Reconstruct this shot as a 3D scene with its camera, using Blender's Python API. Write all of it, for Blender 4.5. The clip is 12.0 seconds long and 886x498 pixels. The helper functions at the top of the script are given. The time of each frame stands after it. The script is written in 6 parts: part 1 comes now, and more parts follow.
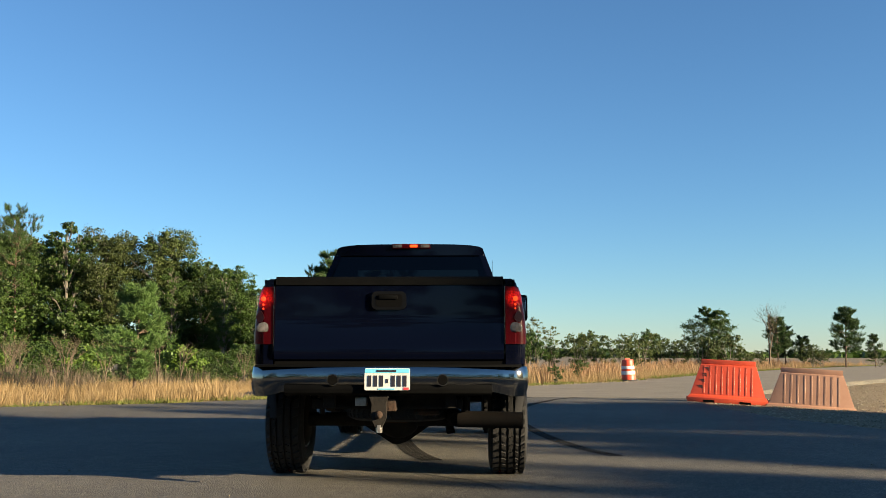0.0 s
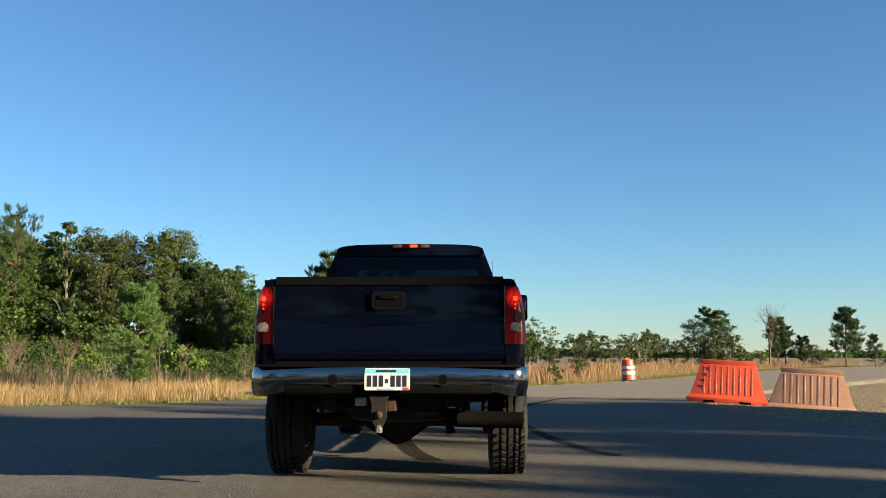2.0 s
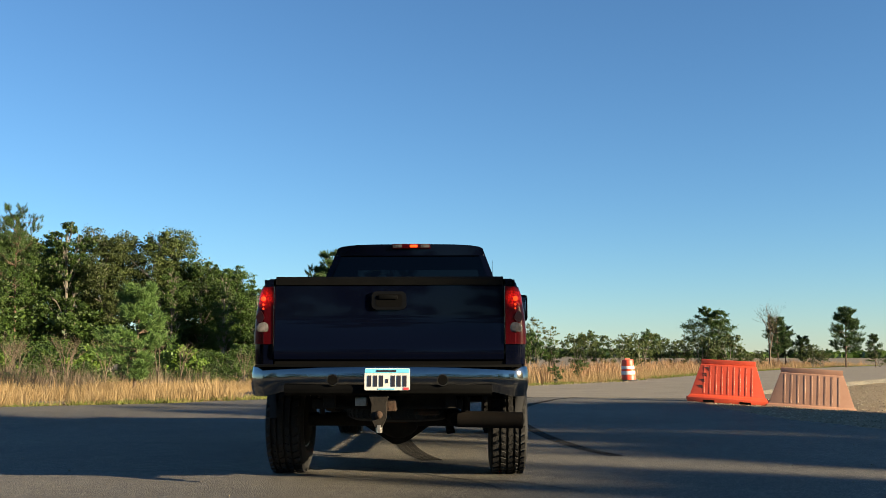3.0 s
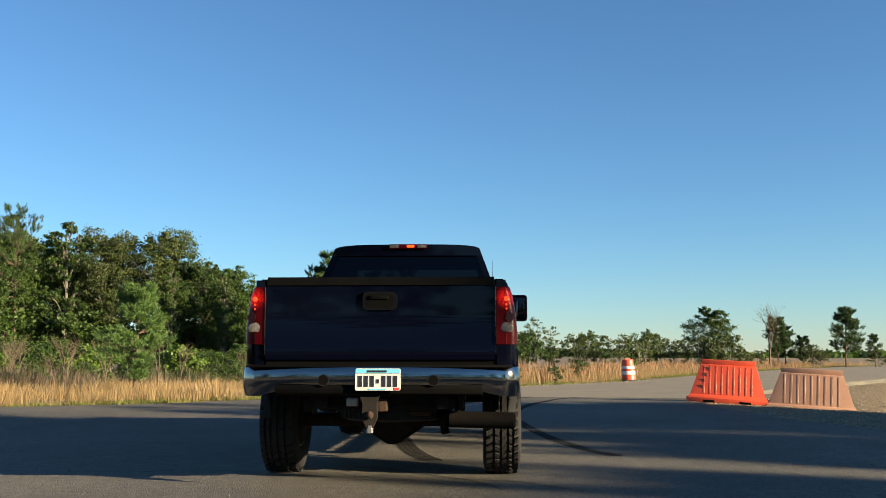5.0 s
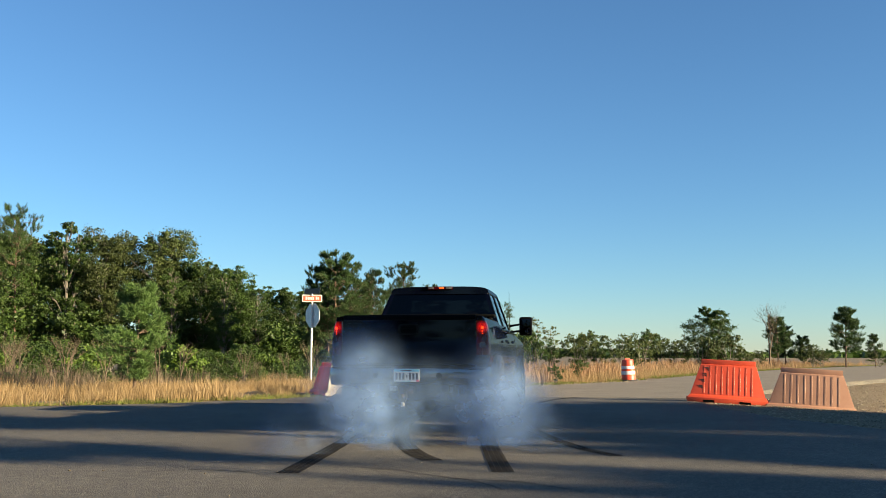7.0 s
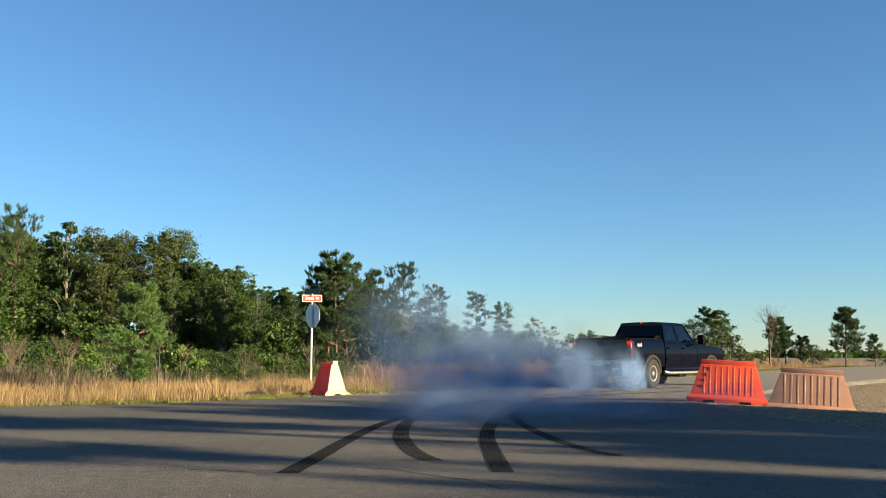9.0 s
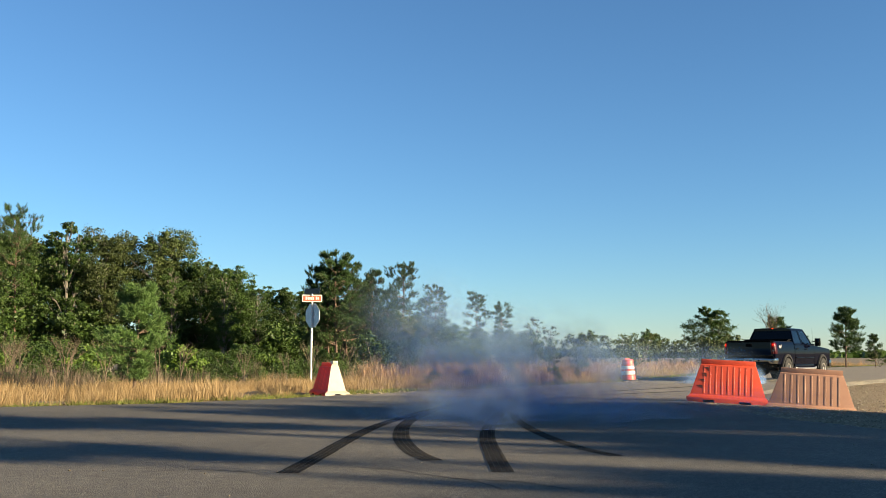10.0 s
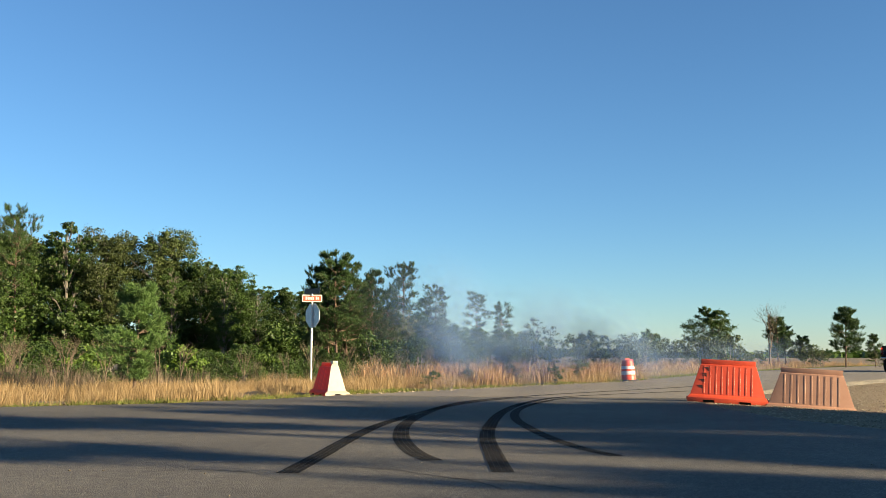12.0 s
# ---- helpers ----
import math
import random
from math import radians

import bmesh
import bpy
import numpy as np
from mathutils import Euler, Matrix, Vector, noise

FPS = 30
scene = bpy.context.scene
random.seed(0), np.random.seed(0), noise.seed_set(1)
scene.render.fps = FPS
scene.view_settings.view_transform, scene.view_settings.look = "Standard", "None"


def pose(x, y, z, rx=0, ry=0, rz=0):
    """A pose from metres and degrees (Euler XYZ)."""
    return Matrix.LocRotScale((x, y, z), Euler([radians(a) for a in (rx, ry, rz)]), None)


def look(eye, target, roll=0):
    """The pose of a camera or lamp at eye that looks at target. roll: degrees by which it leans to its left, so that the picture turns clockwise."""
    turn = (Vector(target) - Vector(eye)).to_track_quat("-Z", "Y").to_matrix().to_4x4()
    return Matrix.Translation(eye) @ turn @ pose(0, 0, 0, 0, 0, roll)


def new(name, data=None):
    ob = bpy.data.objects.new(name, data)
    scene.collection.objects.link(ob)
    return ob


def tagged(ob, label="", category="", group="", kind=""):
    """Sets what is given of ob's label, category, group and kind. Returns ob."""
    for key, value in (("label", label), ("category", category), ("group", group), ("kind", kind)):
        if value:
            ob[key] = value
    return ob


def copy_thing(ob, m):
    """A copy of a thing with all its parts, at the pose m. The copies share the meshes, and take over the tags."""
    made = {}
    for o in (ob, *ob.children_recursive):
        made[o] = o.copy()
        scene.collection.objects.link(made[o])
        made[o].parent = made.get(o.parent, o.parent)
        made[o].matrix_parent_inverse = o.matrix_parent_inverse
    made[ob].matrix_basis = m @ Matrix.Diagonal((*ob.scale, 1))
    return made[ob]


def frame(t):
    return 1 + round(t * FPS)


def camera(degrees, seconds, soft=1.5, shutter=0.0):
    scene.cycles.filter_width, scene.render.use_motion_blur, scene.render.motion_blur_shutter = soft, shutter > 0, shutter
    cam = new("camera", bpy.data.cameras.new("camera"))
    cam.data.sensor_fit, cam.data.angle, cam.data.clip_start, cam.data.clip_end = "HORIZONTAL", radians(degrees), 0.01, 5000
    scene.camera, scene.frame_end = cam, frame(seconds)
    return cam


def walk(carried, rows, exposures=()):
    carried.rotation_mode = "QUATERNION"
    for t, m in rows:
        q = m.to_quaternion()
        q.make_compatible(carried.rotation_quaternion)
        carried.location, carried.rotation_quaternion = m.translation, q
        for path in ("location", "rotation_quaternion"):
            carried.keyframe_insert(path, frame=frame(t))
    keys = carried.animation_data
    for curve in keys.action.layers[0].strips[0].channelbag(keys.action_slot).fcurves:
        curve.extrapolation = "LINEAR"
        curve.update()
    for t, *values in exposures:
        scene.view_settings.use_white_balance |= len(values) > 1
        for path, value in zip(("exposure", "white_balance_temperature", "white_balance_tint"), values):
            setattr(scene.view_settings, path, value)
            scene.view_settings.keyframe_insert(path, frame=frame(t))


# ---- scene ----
cam = camera(49.86, 12.0, soft=0.65)
EYE = pose(0, 0, 0.92, 96.38, 0, 0)
walk(cam, [(0.0, EYE), (12.0, EYE)], exposures=[(0.0, 1.83, 7450, 5), (12.0, 1.83, 7450, 5)])

# ---- sky and sun ----
SUN_EL, SUN_AZ = 15.0, 115.0      # azimuth clockwise from +y
world = bpy.data.worlds.new("evening_sky")
scene.world = world
scene.cycles.transparent_max_bounces = 48
world.use_nodes = True
wn = world.node_tree
sky = wn.nodes.new("ShaderNodeTexSky")
sky.sky_type = "NISHITA"
sky.sun_disc = False
sky.sun_elevation = radians(SUN_EL)
sky.sun_rotation = radians(SUN_AZ)
sky.air_density = 1.0
sky.dust_density = 0.0
sky.ozone_density = 6.9
wn.links.new(sky.outputs[0], wn.nodes["Background"].inputs[0])
wn.nodes["Background"].inputs[1].default_value = 0.056

sun_data = bpy.data.lights.new("sun", "SUN")
sun_data.energy = 5.4
sun_data.angle = radians(0.55)
sun_data.color = (1.0, 0.84, 0.64)
sun = new("sun", sun_data)
sa, se = radians(SUN_AZ), radians(SUN_EL)
SUN_DIR = Vector((math.sin(sa) * math.cos(se), math.cos(sa) * math.cos(se), math.sin(se)))
sun.matrix_basis = look(SUN_DIR * 100, (0, 0, 0))


# ---- materials ----
def mat(name, base=(0.5, 0.5, 0.5), rough=0.6, metal=0.0, spec=0.5):
    m = bpy.data.materials.new(name)
    m.use_nodes = True
    b = m.node_tree.nodes["Principled BSDF"]
    b.inputs["Base Color"].default_value = (*base, 1)
    b.inputs["Roughness"].default_value = rough
    b.inputs["Metallic"].default_value = metal
    b.inputs["Specular IOR Level"].default_value = spec
    return m


def node(m, kind, **values):
    n = m.node_tree.nodes.new("ShaderNode" + kind)
    for k, v in values.items():
        n.inputs[k.replace("_", " ")].default_value = v
    return n


def link(m, a, out, b, inp):
    m.node_tree.links.new(a.outputs[out], b.inputs[inp])


def ramp(m, stops):
    r = node(m, "ValToRGB")
    els = r.color_ramp.elements
    while len(els) < len(stops):
        els.new(0.5)
    for e, (p, c) in zip(els, stops):
        e.position, e.color = p, (*c, 1)
    return r


def noise_node(m, scale, detail=4.0, rough=0.6, space="Object"):
    tc = node(m, "TexCoord")
    n = node(m, "TexNoise", Scale=scale, Detail=detail, Roughness=rough)
    link(m, tc, space, n, "Vector")
    return n


def worn(name, a, b, scale=6.0, rough=0.6, metal=0.0, bump=0.1, fine=60.0, spec=0.5, fine_mix=0.35):
    """A surface of two tones in patches, with fine grain and relief."""
    m = mat(name, a, rough, metal, spec)
    p = m.node_tree.nodes["Principled BSDF"]
    n1 = noise_node(m, scale, 5.0, 0.62)
    n2 = noise_node(m, fine, 3.0, 0.7)
    mix = node(m, "Math")
    mix.operation = "MULTIPLY_ADD"
    link(m, n2, "Fac", mix, 0)
    mix.inputs[1].default_value = fine_mix
    sc = node(m, "Math")
    sc.operation = "MULTIPLY"
    link(m, n1, "Fac", sc, 0)
    sc.inputs[1].default_value = 1 - fine_mix
    link(m, sc, 0, mix, 2)
    r = ramp(m, [(0.36, a), (0.64, b)])
    link(m, mix, 0, r, "Fac")
    link(m, r, "Color", p, "Base Color")
    if bump:
        bp = node(m, "Bump", Strength=bump, Distance=0.02)
        link(m, n2, "Fac", bp, "Height")
        link(m, bp, "Normal", p, "Normal")
    return m


def leafy(name, colors, translucent=0.3, rough=0.55, spec=0.3):
    """Leaves or blades: a tone for each one, and a tone for each plant."""
    m = mat(name, colors[0], rough, 0.0, spec)
    nt = m.node_tree
    p = nt.nodes["Principled BSDF"]
    geo = node(m, "NewGeometry")
    k = len(colors)
    r = ramp(m, [(i / (k - 1), c) for i, c in enumerate(colors)])
    link(m, geo, "Random Per Island", r, "Fac")
    oi = node(m, "ObjectInfo")
    hs = node(m, "HueSaturation")
    mr = node(m, "MapRange")
    mr.inputs["To Min"].default_value = 0.78
    mr.inputs["To Max"].default_value = 1.22
    link(m, oi, "Random", mr, "Value")
    link(m, mr, "Result", hs, "Value")
    link(m, r, "Color", hs, "Color")
    link(m, hs, "Color", p, "Base Color")
    tr = node(m, "BsdfTranslucent")
    link(m, hs, "Color", tr, "Color")
    mx = node(m, "MixShader")
    mx.inputs[0].default_value = translucent
    link(m, p, 0, mx, 1)
    link(m, tr, 0, mx, 2)
    link(m, mx, 0, nt.nodes["Material Output"], "Surface")
    return m


def asphalt_material():
    m = mat("asphalt", (0.1, 0.1, 0.1), 0.85, 0.0, 0.3)
    p = m.node_tree.nodes["Principled BSDF"]
    big = noise_node(m, 0.35, 5.0, 0.6)
    mid = noise_node(m, 7.0, 8.0, 0.72)
    grit = node(m, "TexVoronoi", Scale=82.0)
    tc = node(m, "TexCoord")
    link(m, tc, "Object", grit, "Vector")
    grain = noise_node(m, 160.0, 2.0, 0.7)
    base = ramp(m, [(0.32, (0.088, 0.083, 0.073)), (0.5, (0.15, 0.139, 0.118)), (0.66, (0.225, 0.207, 0.172))])
    add = node(m, "Math")
    add.operation = "MULTIPLY_ADD"
    link(m, mid, "Fac", add, 0)
    add.inputs[1].default_value = 0.5
    half = node(m, "Math")
    half.operation = "MULTIPLY"
    link(m, big, "Fac", half, 0)
    half.inputs[1].default_value = 0.5
    link(m, half, 0, add, 2)
    link(m, add, 0, base, "Fac")
    stones = ramp(m, [(0.0, (2.5, 2.4, 2.2)), (0.18, (1.15, 1.13, 1.08)), (0.6, (0.36, 0.36, 0.37))])
    link(m, grit, "Distance", stones, "Fac")
    mul = node(m, "Mix")
    mul.data_type = "RGBA"
    mul.blend_type = "MULTIPLY"
    mul.inputs["Factor"].default_value = 1.0
    link(m, base, "Color", mul, "A")
    link(m, stones, "Color", mul, "B")
    m.node_tree.links.new(mul.outputs["Result"], p.inputs["Base Color"])
    bp = node(m, "Bump", Strength=0.9, Distance=0.006)
    link(m, grit, "Distance", bp, "Height")
    bp2 = node(m, "Bump", Strength=0.3, Distance=0.004)
    link(m, grain, "Fac", bp2, "Height")
    link(m, bp, "Normal", bp2, "Normal")
    link(m, bp2, "Normal", p, "Normal")
    return m


ASPHALT = asphalt_material()
PALE_ROAD = worn("pale_side_road", (0.1457, 0.129, 0.1025), (0.1942, 0.1737, 0.14), 0.8, 0.9, 0, 0.5, 40, 0.2, 0.45)
SOIL = worn("dry_soil_and_thatch", (0.0672, 0.0504, 0.0294), (0.1176, 0.0882, 0.0504), 1.4, 0.95, 0, 0.6, 30)
GRAVEL = worn("gravel", (0.1226, 0.09207, 0.0562), (0.2229, 0.1733, 0.1098), 3.0, 0.95, 0, 1.0, 45, 0.2, 0.6)
STONE = leafy("gravel_stone", [(0.1238, 0.09933, 0.06811), (0.2105, 0.1716, 0.1135), (0.2848, 0.2408, 0.1703), (0.1548, 0.1204, 0.07946)], 0.0, 0.9)
BARK = worn("pine_bark", (0.0585, 0.0382, 0.0270), (0.1350, 0.0900, 0.0630), 5.0, 0.95, 0, 0.8, 30)
GREYBARK = worn("grey_bark", (0.0720, 0.0630, 0.0495), (0.1710, 0.1530, 0.1260), 4.0, 0.95, 0, 0.7, 30)
LEAF = leafy("broad_leaves", [(0.0169, 0.0403, 0.0075), (0.0339, 0.0682, 0.0125), (0.0580, 0.0978, 0.0187), (0.0218, 0.0474, 0.0100)], 0.3)
OAK_LEAF = leafy("young_oak_leaves", [(0.0314, 0.0474, 0.0125), (0.0484, 0.0700, 0.0162), (0.0701, 0.0889, 0.0250), (0.0242, 0.0415, 0.0112)], 0.3)
PALE_LEAF = leafy("pale_spring_leaves", [(0.0761, 0.0994, 0.0351), (0.1170, 0.1392, 0.0562), (0.1462, 0.1459, 0.0702), (0.0585, 0.0862, 0.0281)], 0.35)
LIME_LEAF = leafy("lime_leaves", [(0.0580, 0.1126, 0.0156), (0.0919, 0.1541, 0.0250), (0.0725, 0.1186, 0.0187)], 0.35)
NEEDLE = leafy("pine_needles", [(0.0193, 0.0445, 0.0112), (0.0314, 0.0652, 0.0156), (0.0484, 0.0860, 0.0250), (0.0242, 0.0504, 0.0125)], 0.15)
NEEDLE_YOUNG = leafy("young_pine_needles", [(0.0347, 0.0752, 0.0185), (0.0637, 0.1217, 0.0295), (0.0985, 0.1576, 0.0505)], 0.2)
STRAW = leafy("dry_grass", [(0.2592, 0.1768, 0.0799), (0.3416, 0.2453, 0.1255), (0.2120, 0.1340, 0.0570), (0.3770, 0.2852, 0.1654)], 0.3, 0.8)
RED_STRAW = leafy("reddish_dry_grass", [(0.24, 0.135, 0.07), (0.32, 0.2, 0.11), (0.19, 0.105, 0.055), (0.36, 0.25, 0.15)], 0.3, 0.8)
VERGE = leafy("green_verge", [(0.078, 0.1092, 0.0195), (0.1248, 0.1482, 0.0312), (0.195, 0.1716, 0.0624), (0.0624, 0.0936, 0.0156)], 0.3, 0.8)
TWIG = leafy("dead_twigs", [(0.0698, 0.0512, 0.0349), (0.1023, 0.0790, 0.0558), (0.1395, 0.1116, 0.0790)], 0.0, 0.9)


# ---- mesh helpers ----
def mesh_object(name, verts, faces, material, parent=None, smooth=False):
    me = bpy.data.meshes.new(name)
    me.from_pydata([tuple(v) for v in verts], [], faces)
    me.materials.append(material)
    if smooth:
        me.polygons.foreach_set("use_smooth", [True] * len(me.polygons))
    me.update()
    ob = new(name, me)
    ob.parent = parent
    return ob


def part(name, bm, material, parent, label="", smooth=False):
    me = bpy.data.meshes.new(name)
    bmesh.ops.recalc_face_normals(bm, faces=bm.faces)
    for f in bm.faces:
        f.smooth = smooth
    bm.to_mesh(me)
    bm.free()
    me.materials.append(material)
    if smooth:
        me.set_sharp_from_angle(angle=radians(38))
    ob = new(name, me)
    ob.parent = parent
    if label:
        tagged(ob, label)
    return ob


def sheet(name, outline, z, thick, material):
    bm = bmesh.new()
    top = bm.faces.new([bm.verts.new((x, y, z)) for x, y in outline])
    ext = bmesh.ops.extrude_face_region(bm, geom=[top])
    bmesh.ops.translate(bm, vec=(0, 0, -thick), verts=[v for v in ext["geom"] if isinstance(v, bmesh.types.BMVert)])
    return part(name, bm, material, None)


def tube(bm, a, b, r0, r1, n=6):
    """A tapered round limb from a to b."""
    a, b = Vector(a), Vector(b)
    q = (b - a).to_track_quat("Z", "Y")
    rings = []
    for c, r in ((a, r0), (b, r1)):
        rings.append([bm.verts.new(c + q @ Vector((r * math.cos(2 * math.pi * i / n), r * math.sin(2 * math.pi * i / n), 0))) for i in range(n)])
    for i in range(n):
        bm.faces.new((rings[0][i], rings[0][(i + 1) % n], rings[1][(i + 1) % n], rings[1][i]))
    bm.faces.new(rings[0][::-1])
    bm.faces.new(rings[1])


def limb(bm, pts, r0, r1, n=6):
    for i in range(len(pts) - 1):
        k = len(pts) - 1
        tube(bm, pts[i], pts[i + 1], r0 + (r1 - r0) * i / k, r0 + (r1 - r0) * (i + 1) / k, n)


# ---- ground, road, gravel ----
EDGE = [(-60.0, 8.0), (-30.0, 11.5), (-14.0, 15.4), (-7.95, 17.31), (-5.32, 18.74), (-3.95, 20.17), (-2.42, 22.46), (0.25, 26.16), (2.88, 29.59),
        (6.32, 34.04), (12.4, 46.0), (21.56, 62.0), (31.74, 77.5), (41.95, 90.9), (75.0, 138.0)]
FAR_SIDE = [(92.0, 134.0), (48.0, 77.0), (28.0, 51.0), (17.57, 38.15), (14.01, 33.33), (9.46, 26.6), (7.2, 23.8), (5.3, 20.9)]
GRAVEL_EDGE = [(5.16, 20.43), (4.92, 16.59), (5.03, 13.97), (5.38, 12.85), (5.53, 12.07), (6.6, 9.5), (11.0, 4.0), (30.0, -12.0)]


def jitter_line(pts, step, amount, seed):
    rng = random.Random(seed)
    out = []
    for (x0, y0), (x1, y1) in zip(pts, pts[1:]):
        k = max(1, int(math.hypot(x1 - x0, y1 - y0) / step))
        for i in range(k):
            f = i / k
            out.append((x0 + (x1 - x0) * f + rng.uniform(-amount, amount), y0 + (y1 - y0) * f + rng.uniform(-amount, amount)))
    out.append(pts[-1])
    return out


road_outline = jitter_line(EDGE[3:11], 0.5, 0.05, 1)
road_outline = EDGE[:3] + road_outline + EDGE[11:] + FAR_SIDE[:-1] + jitter_line([FAR_SIDE[-1]] + GRAVEL_EDGE[:6], 0.25, 0.05, 2) + GRAVEL_EDGE[6:] + [(30, -60), (-60, -60)]
road = sheet("road", road_outline, 0.0, 0.3, ASPHALT)
tagged(road, "aged grey asphalt junction with cracks and tyre marks", "road", kind="structure")


side_outline = jitter_line([(-2.3, 22.35), (0.6, 21.7), (3.2, 21.3), (5.25, 20.95)], 0.3, 0.06, 4) + [(7.15, 23.8), (9.4, 26.6), (13.95, 33.33), (17.5, 38.15), (27.9, 51.0), (47.9, 77.0), (91.5, 134.0),
                (75.0, 137.7), (41.95, 90.6), (31.74, 77.2), (21.56, 61.7), (12.4, 45.7), (6.32, 33.8), (2.88, 29.35), (0.25, 25.9)]
# a paler sheet laid over the asphalt beyond the junction
side_road = sheet("side_road", side_outline, 0.0045, 0.02, PALE_ROAD)
tagged(side_road, "pale side road surface", "road", kind="structure")


def ground_z(x, y):
    right = min(1.0, max(0.0, (x - 5.0 - max(0.0, y - 22) * 0.62) / 3.0)) if y > -20 else 0.0
    return -0.03 - 0.13 * right


def build_ground():
    xs = [-2500, -800, -300, -150] + list(np.arange(-90, 91, 3.0)) + [150, 300, 800, 2500]
    ys = [-2500, -800, -300, -120] + list(np.arange(-60, 151, 3.0)) + [200, 300, 500, 1000, 2500]
    verts = [(x, y, ground_z(x, y) + (0.05 * noise.noise((x * 0.1, y * 0.1, 0)) if abs(x) < 100 and 24 < y < 160 else 0)) for y in ys for x in xs]
    w = len(xs)
    faces = [(j * w + i, j * w + i + 1, (j + 1) * w + i + 1, (j + 1) * w + i) for j in range(len(ys) - 1) for i in range(w - 1)]
    g = mesh_object("ground", verts, faces, SOIL, None, True)
    tagged(g, "dry straw-coloured soil and thatch beside the road", "ground", kind="structure")


build_ground()


def inside(poly, x, y):
    hit = False
    for (x0, y0), (x1, y1) in zip(poly, poly[1:] + poly[:1]):
        if (y0 > y) != (y1 > y) and x < (x1 - x0) * (y - y0) / (y1 - y0) + x0:
            hit = not hit
    return hit


def gravel_z(x, y):
    return -0.012 - 0.12 * min(1.0, max(0.0, (x - 5.0) / 3.0)) + 0.015 * noise.noise((x * 1.3, y * 1.3, 3))


GRAVEL_POLY = [(5.25, 21.2), (7.1, 24.1), (9.6, 26.8), (14.3, 33.6), (18.0, 38.6), (34.0, 58.0), (60.0, 50.0), (40.0, 0.0), (30.0, -12.0), (11.0, 4.0), (6.5, 9.5),
               (5.4, 12.07), (5.25, 12.85), (4.9, 13.97), (4.8, 16.59), (5.0, 20.43)]


def build_gravel():
    xs = list(np.arange(4.6, 16, 0.35)) + list(np.arange(16, 60, 2.0))
    ys = list(np.arange(-12, 8, 2.0)) + list(np.arange(8, 40, 0.35)) + list(np.arange(40, 60, 2.0))
    w = len(xs)
    verts = [(x, y, gravel_z(x, y)) for y in ys for x in xs]
    faces = []
    for j in range(len(ys) - 1):
        for i in range(w - 1):
            cx, cy = (xs[i] + xs[i + 1]) / 2, (ys[j] + ys[j + 1]) / 2
            if inside(GRAVEL_POLY, cx, cy):
                faces.append((j * w + i, j * w + i + 1, (j + 1) * w + i + 1, (j + 1) * w + i))
    tagged(mesh_object("gravel_shoulder", verts, faces, GRAVEL, None, True), "pale loose gravel shoulder sloping off the asphalt", "gravel", kind="structure")
    rng = random.Random(5)
    v, f = [], []

    def pebble(x, y, z, s):
        k = len(v)
        a = rng.uniform(0, 6.28)
        for i, (px, py, pz) in enumerate(((1, 0, 0), (0, 1, 0), (-1, 0, 0), (0, -1, 0), (0, 0, 0.8), (0, 0, -0.6))):
            q = s * rng.uniform(0.7, 1.2)
            v.append((x + (px * math.cos(a) - py * math.sin(a)) * q, y + (px * math.sin(a) + py * math.cos(a)) * q, z + pz * q))
        f.extend([(k, k + 1, k + 4), (k + 1, k + 2, k + 4), (k + 2, k + 3, k + 4), (k + 3, k, k + 4), (k + 1, k, k + 5), (k + 2, k + 1, k + 5), (k + 3, k + 2, k + 5), (k, k + 3, k + 5)])

    n = 0
    while n < 14000:
        y = 8 + 28 * rng.random() ** 1.5
        x = 4.2 + 14 * rng.random() ** 1.3
        if inside(GRAVEL_POLY, x, y):
            pebble(x, y, gravel_z(x, y) + 0.004, rng.uniform(0.008, 0.028))
            n += 1
        elif rng.random() < 0.02 and y < 24 and x > 3.6:
            pebble(x, y, 0.004, rng.uniform(0.006, 0.014))
    for _ in range(90):
        pebble(rng.uniform(-4, 4), rng.uniform(6, 20), 0.004, rng.uniform(0.005, 0.012))
    for _ in range(420):
        i = rng.randrange(6, 10)
        (x0, y0), (x1, y1) = EDGE[i], EDGE[i + 1]
        k = rng.random()
        pebble(x0 + (x1 - x0) * k + rng.gauss(0, 0.25), y0 + (y1 - y0) * k + rng.gauss(0, 0.25), 0.006, rng.uniform(0.012, 0.04))
    tagged(mesh_object("gravel_stones", v, f, STONE), "pale and grey loose gravel stones", "gravel", kind="stuff")


build_gravel()


# ---- plants ----
def random_frames(rng, n):
    a = rng.normal(size=(n, 3))
    a /= np.linalg.norm(a, axis=1)[:, None]
    b = rng.normal(size=(n, 3))
    b -= a * (a * b).sum(1)[:, None]
    b /= np.linalg.norm(b, axis=1)[:, None]
    return a, b


def leaf_mesh(rng, centres, size, aspect=0.6, up=0.0):
    """Small pointed leaves, one at each centre."""
    n = len(centres)
    a, b = random_frames(rng, n)
    if up:
        a[:, 2] += up
        a /= np.linalg.norm(a, axis=1)[:, None]
    s = (size * rng.uniform(0.6, 1.3, n))[:, None]
    v = np.stack([centres - a * s * 0.5, centres + b * s * aspect * 0.5, centres + a * s * 0.5, centres - b * s * aspect * 0.5], 1).reshape(-1, 3)
    faces = [(4 * i, 4 * i + 1, 4 * i + 2, 4 * i + 3) for i in range(n)]
    return v, faces


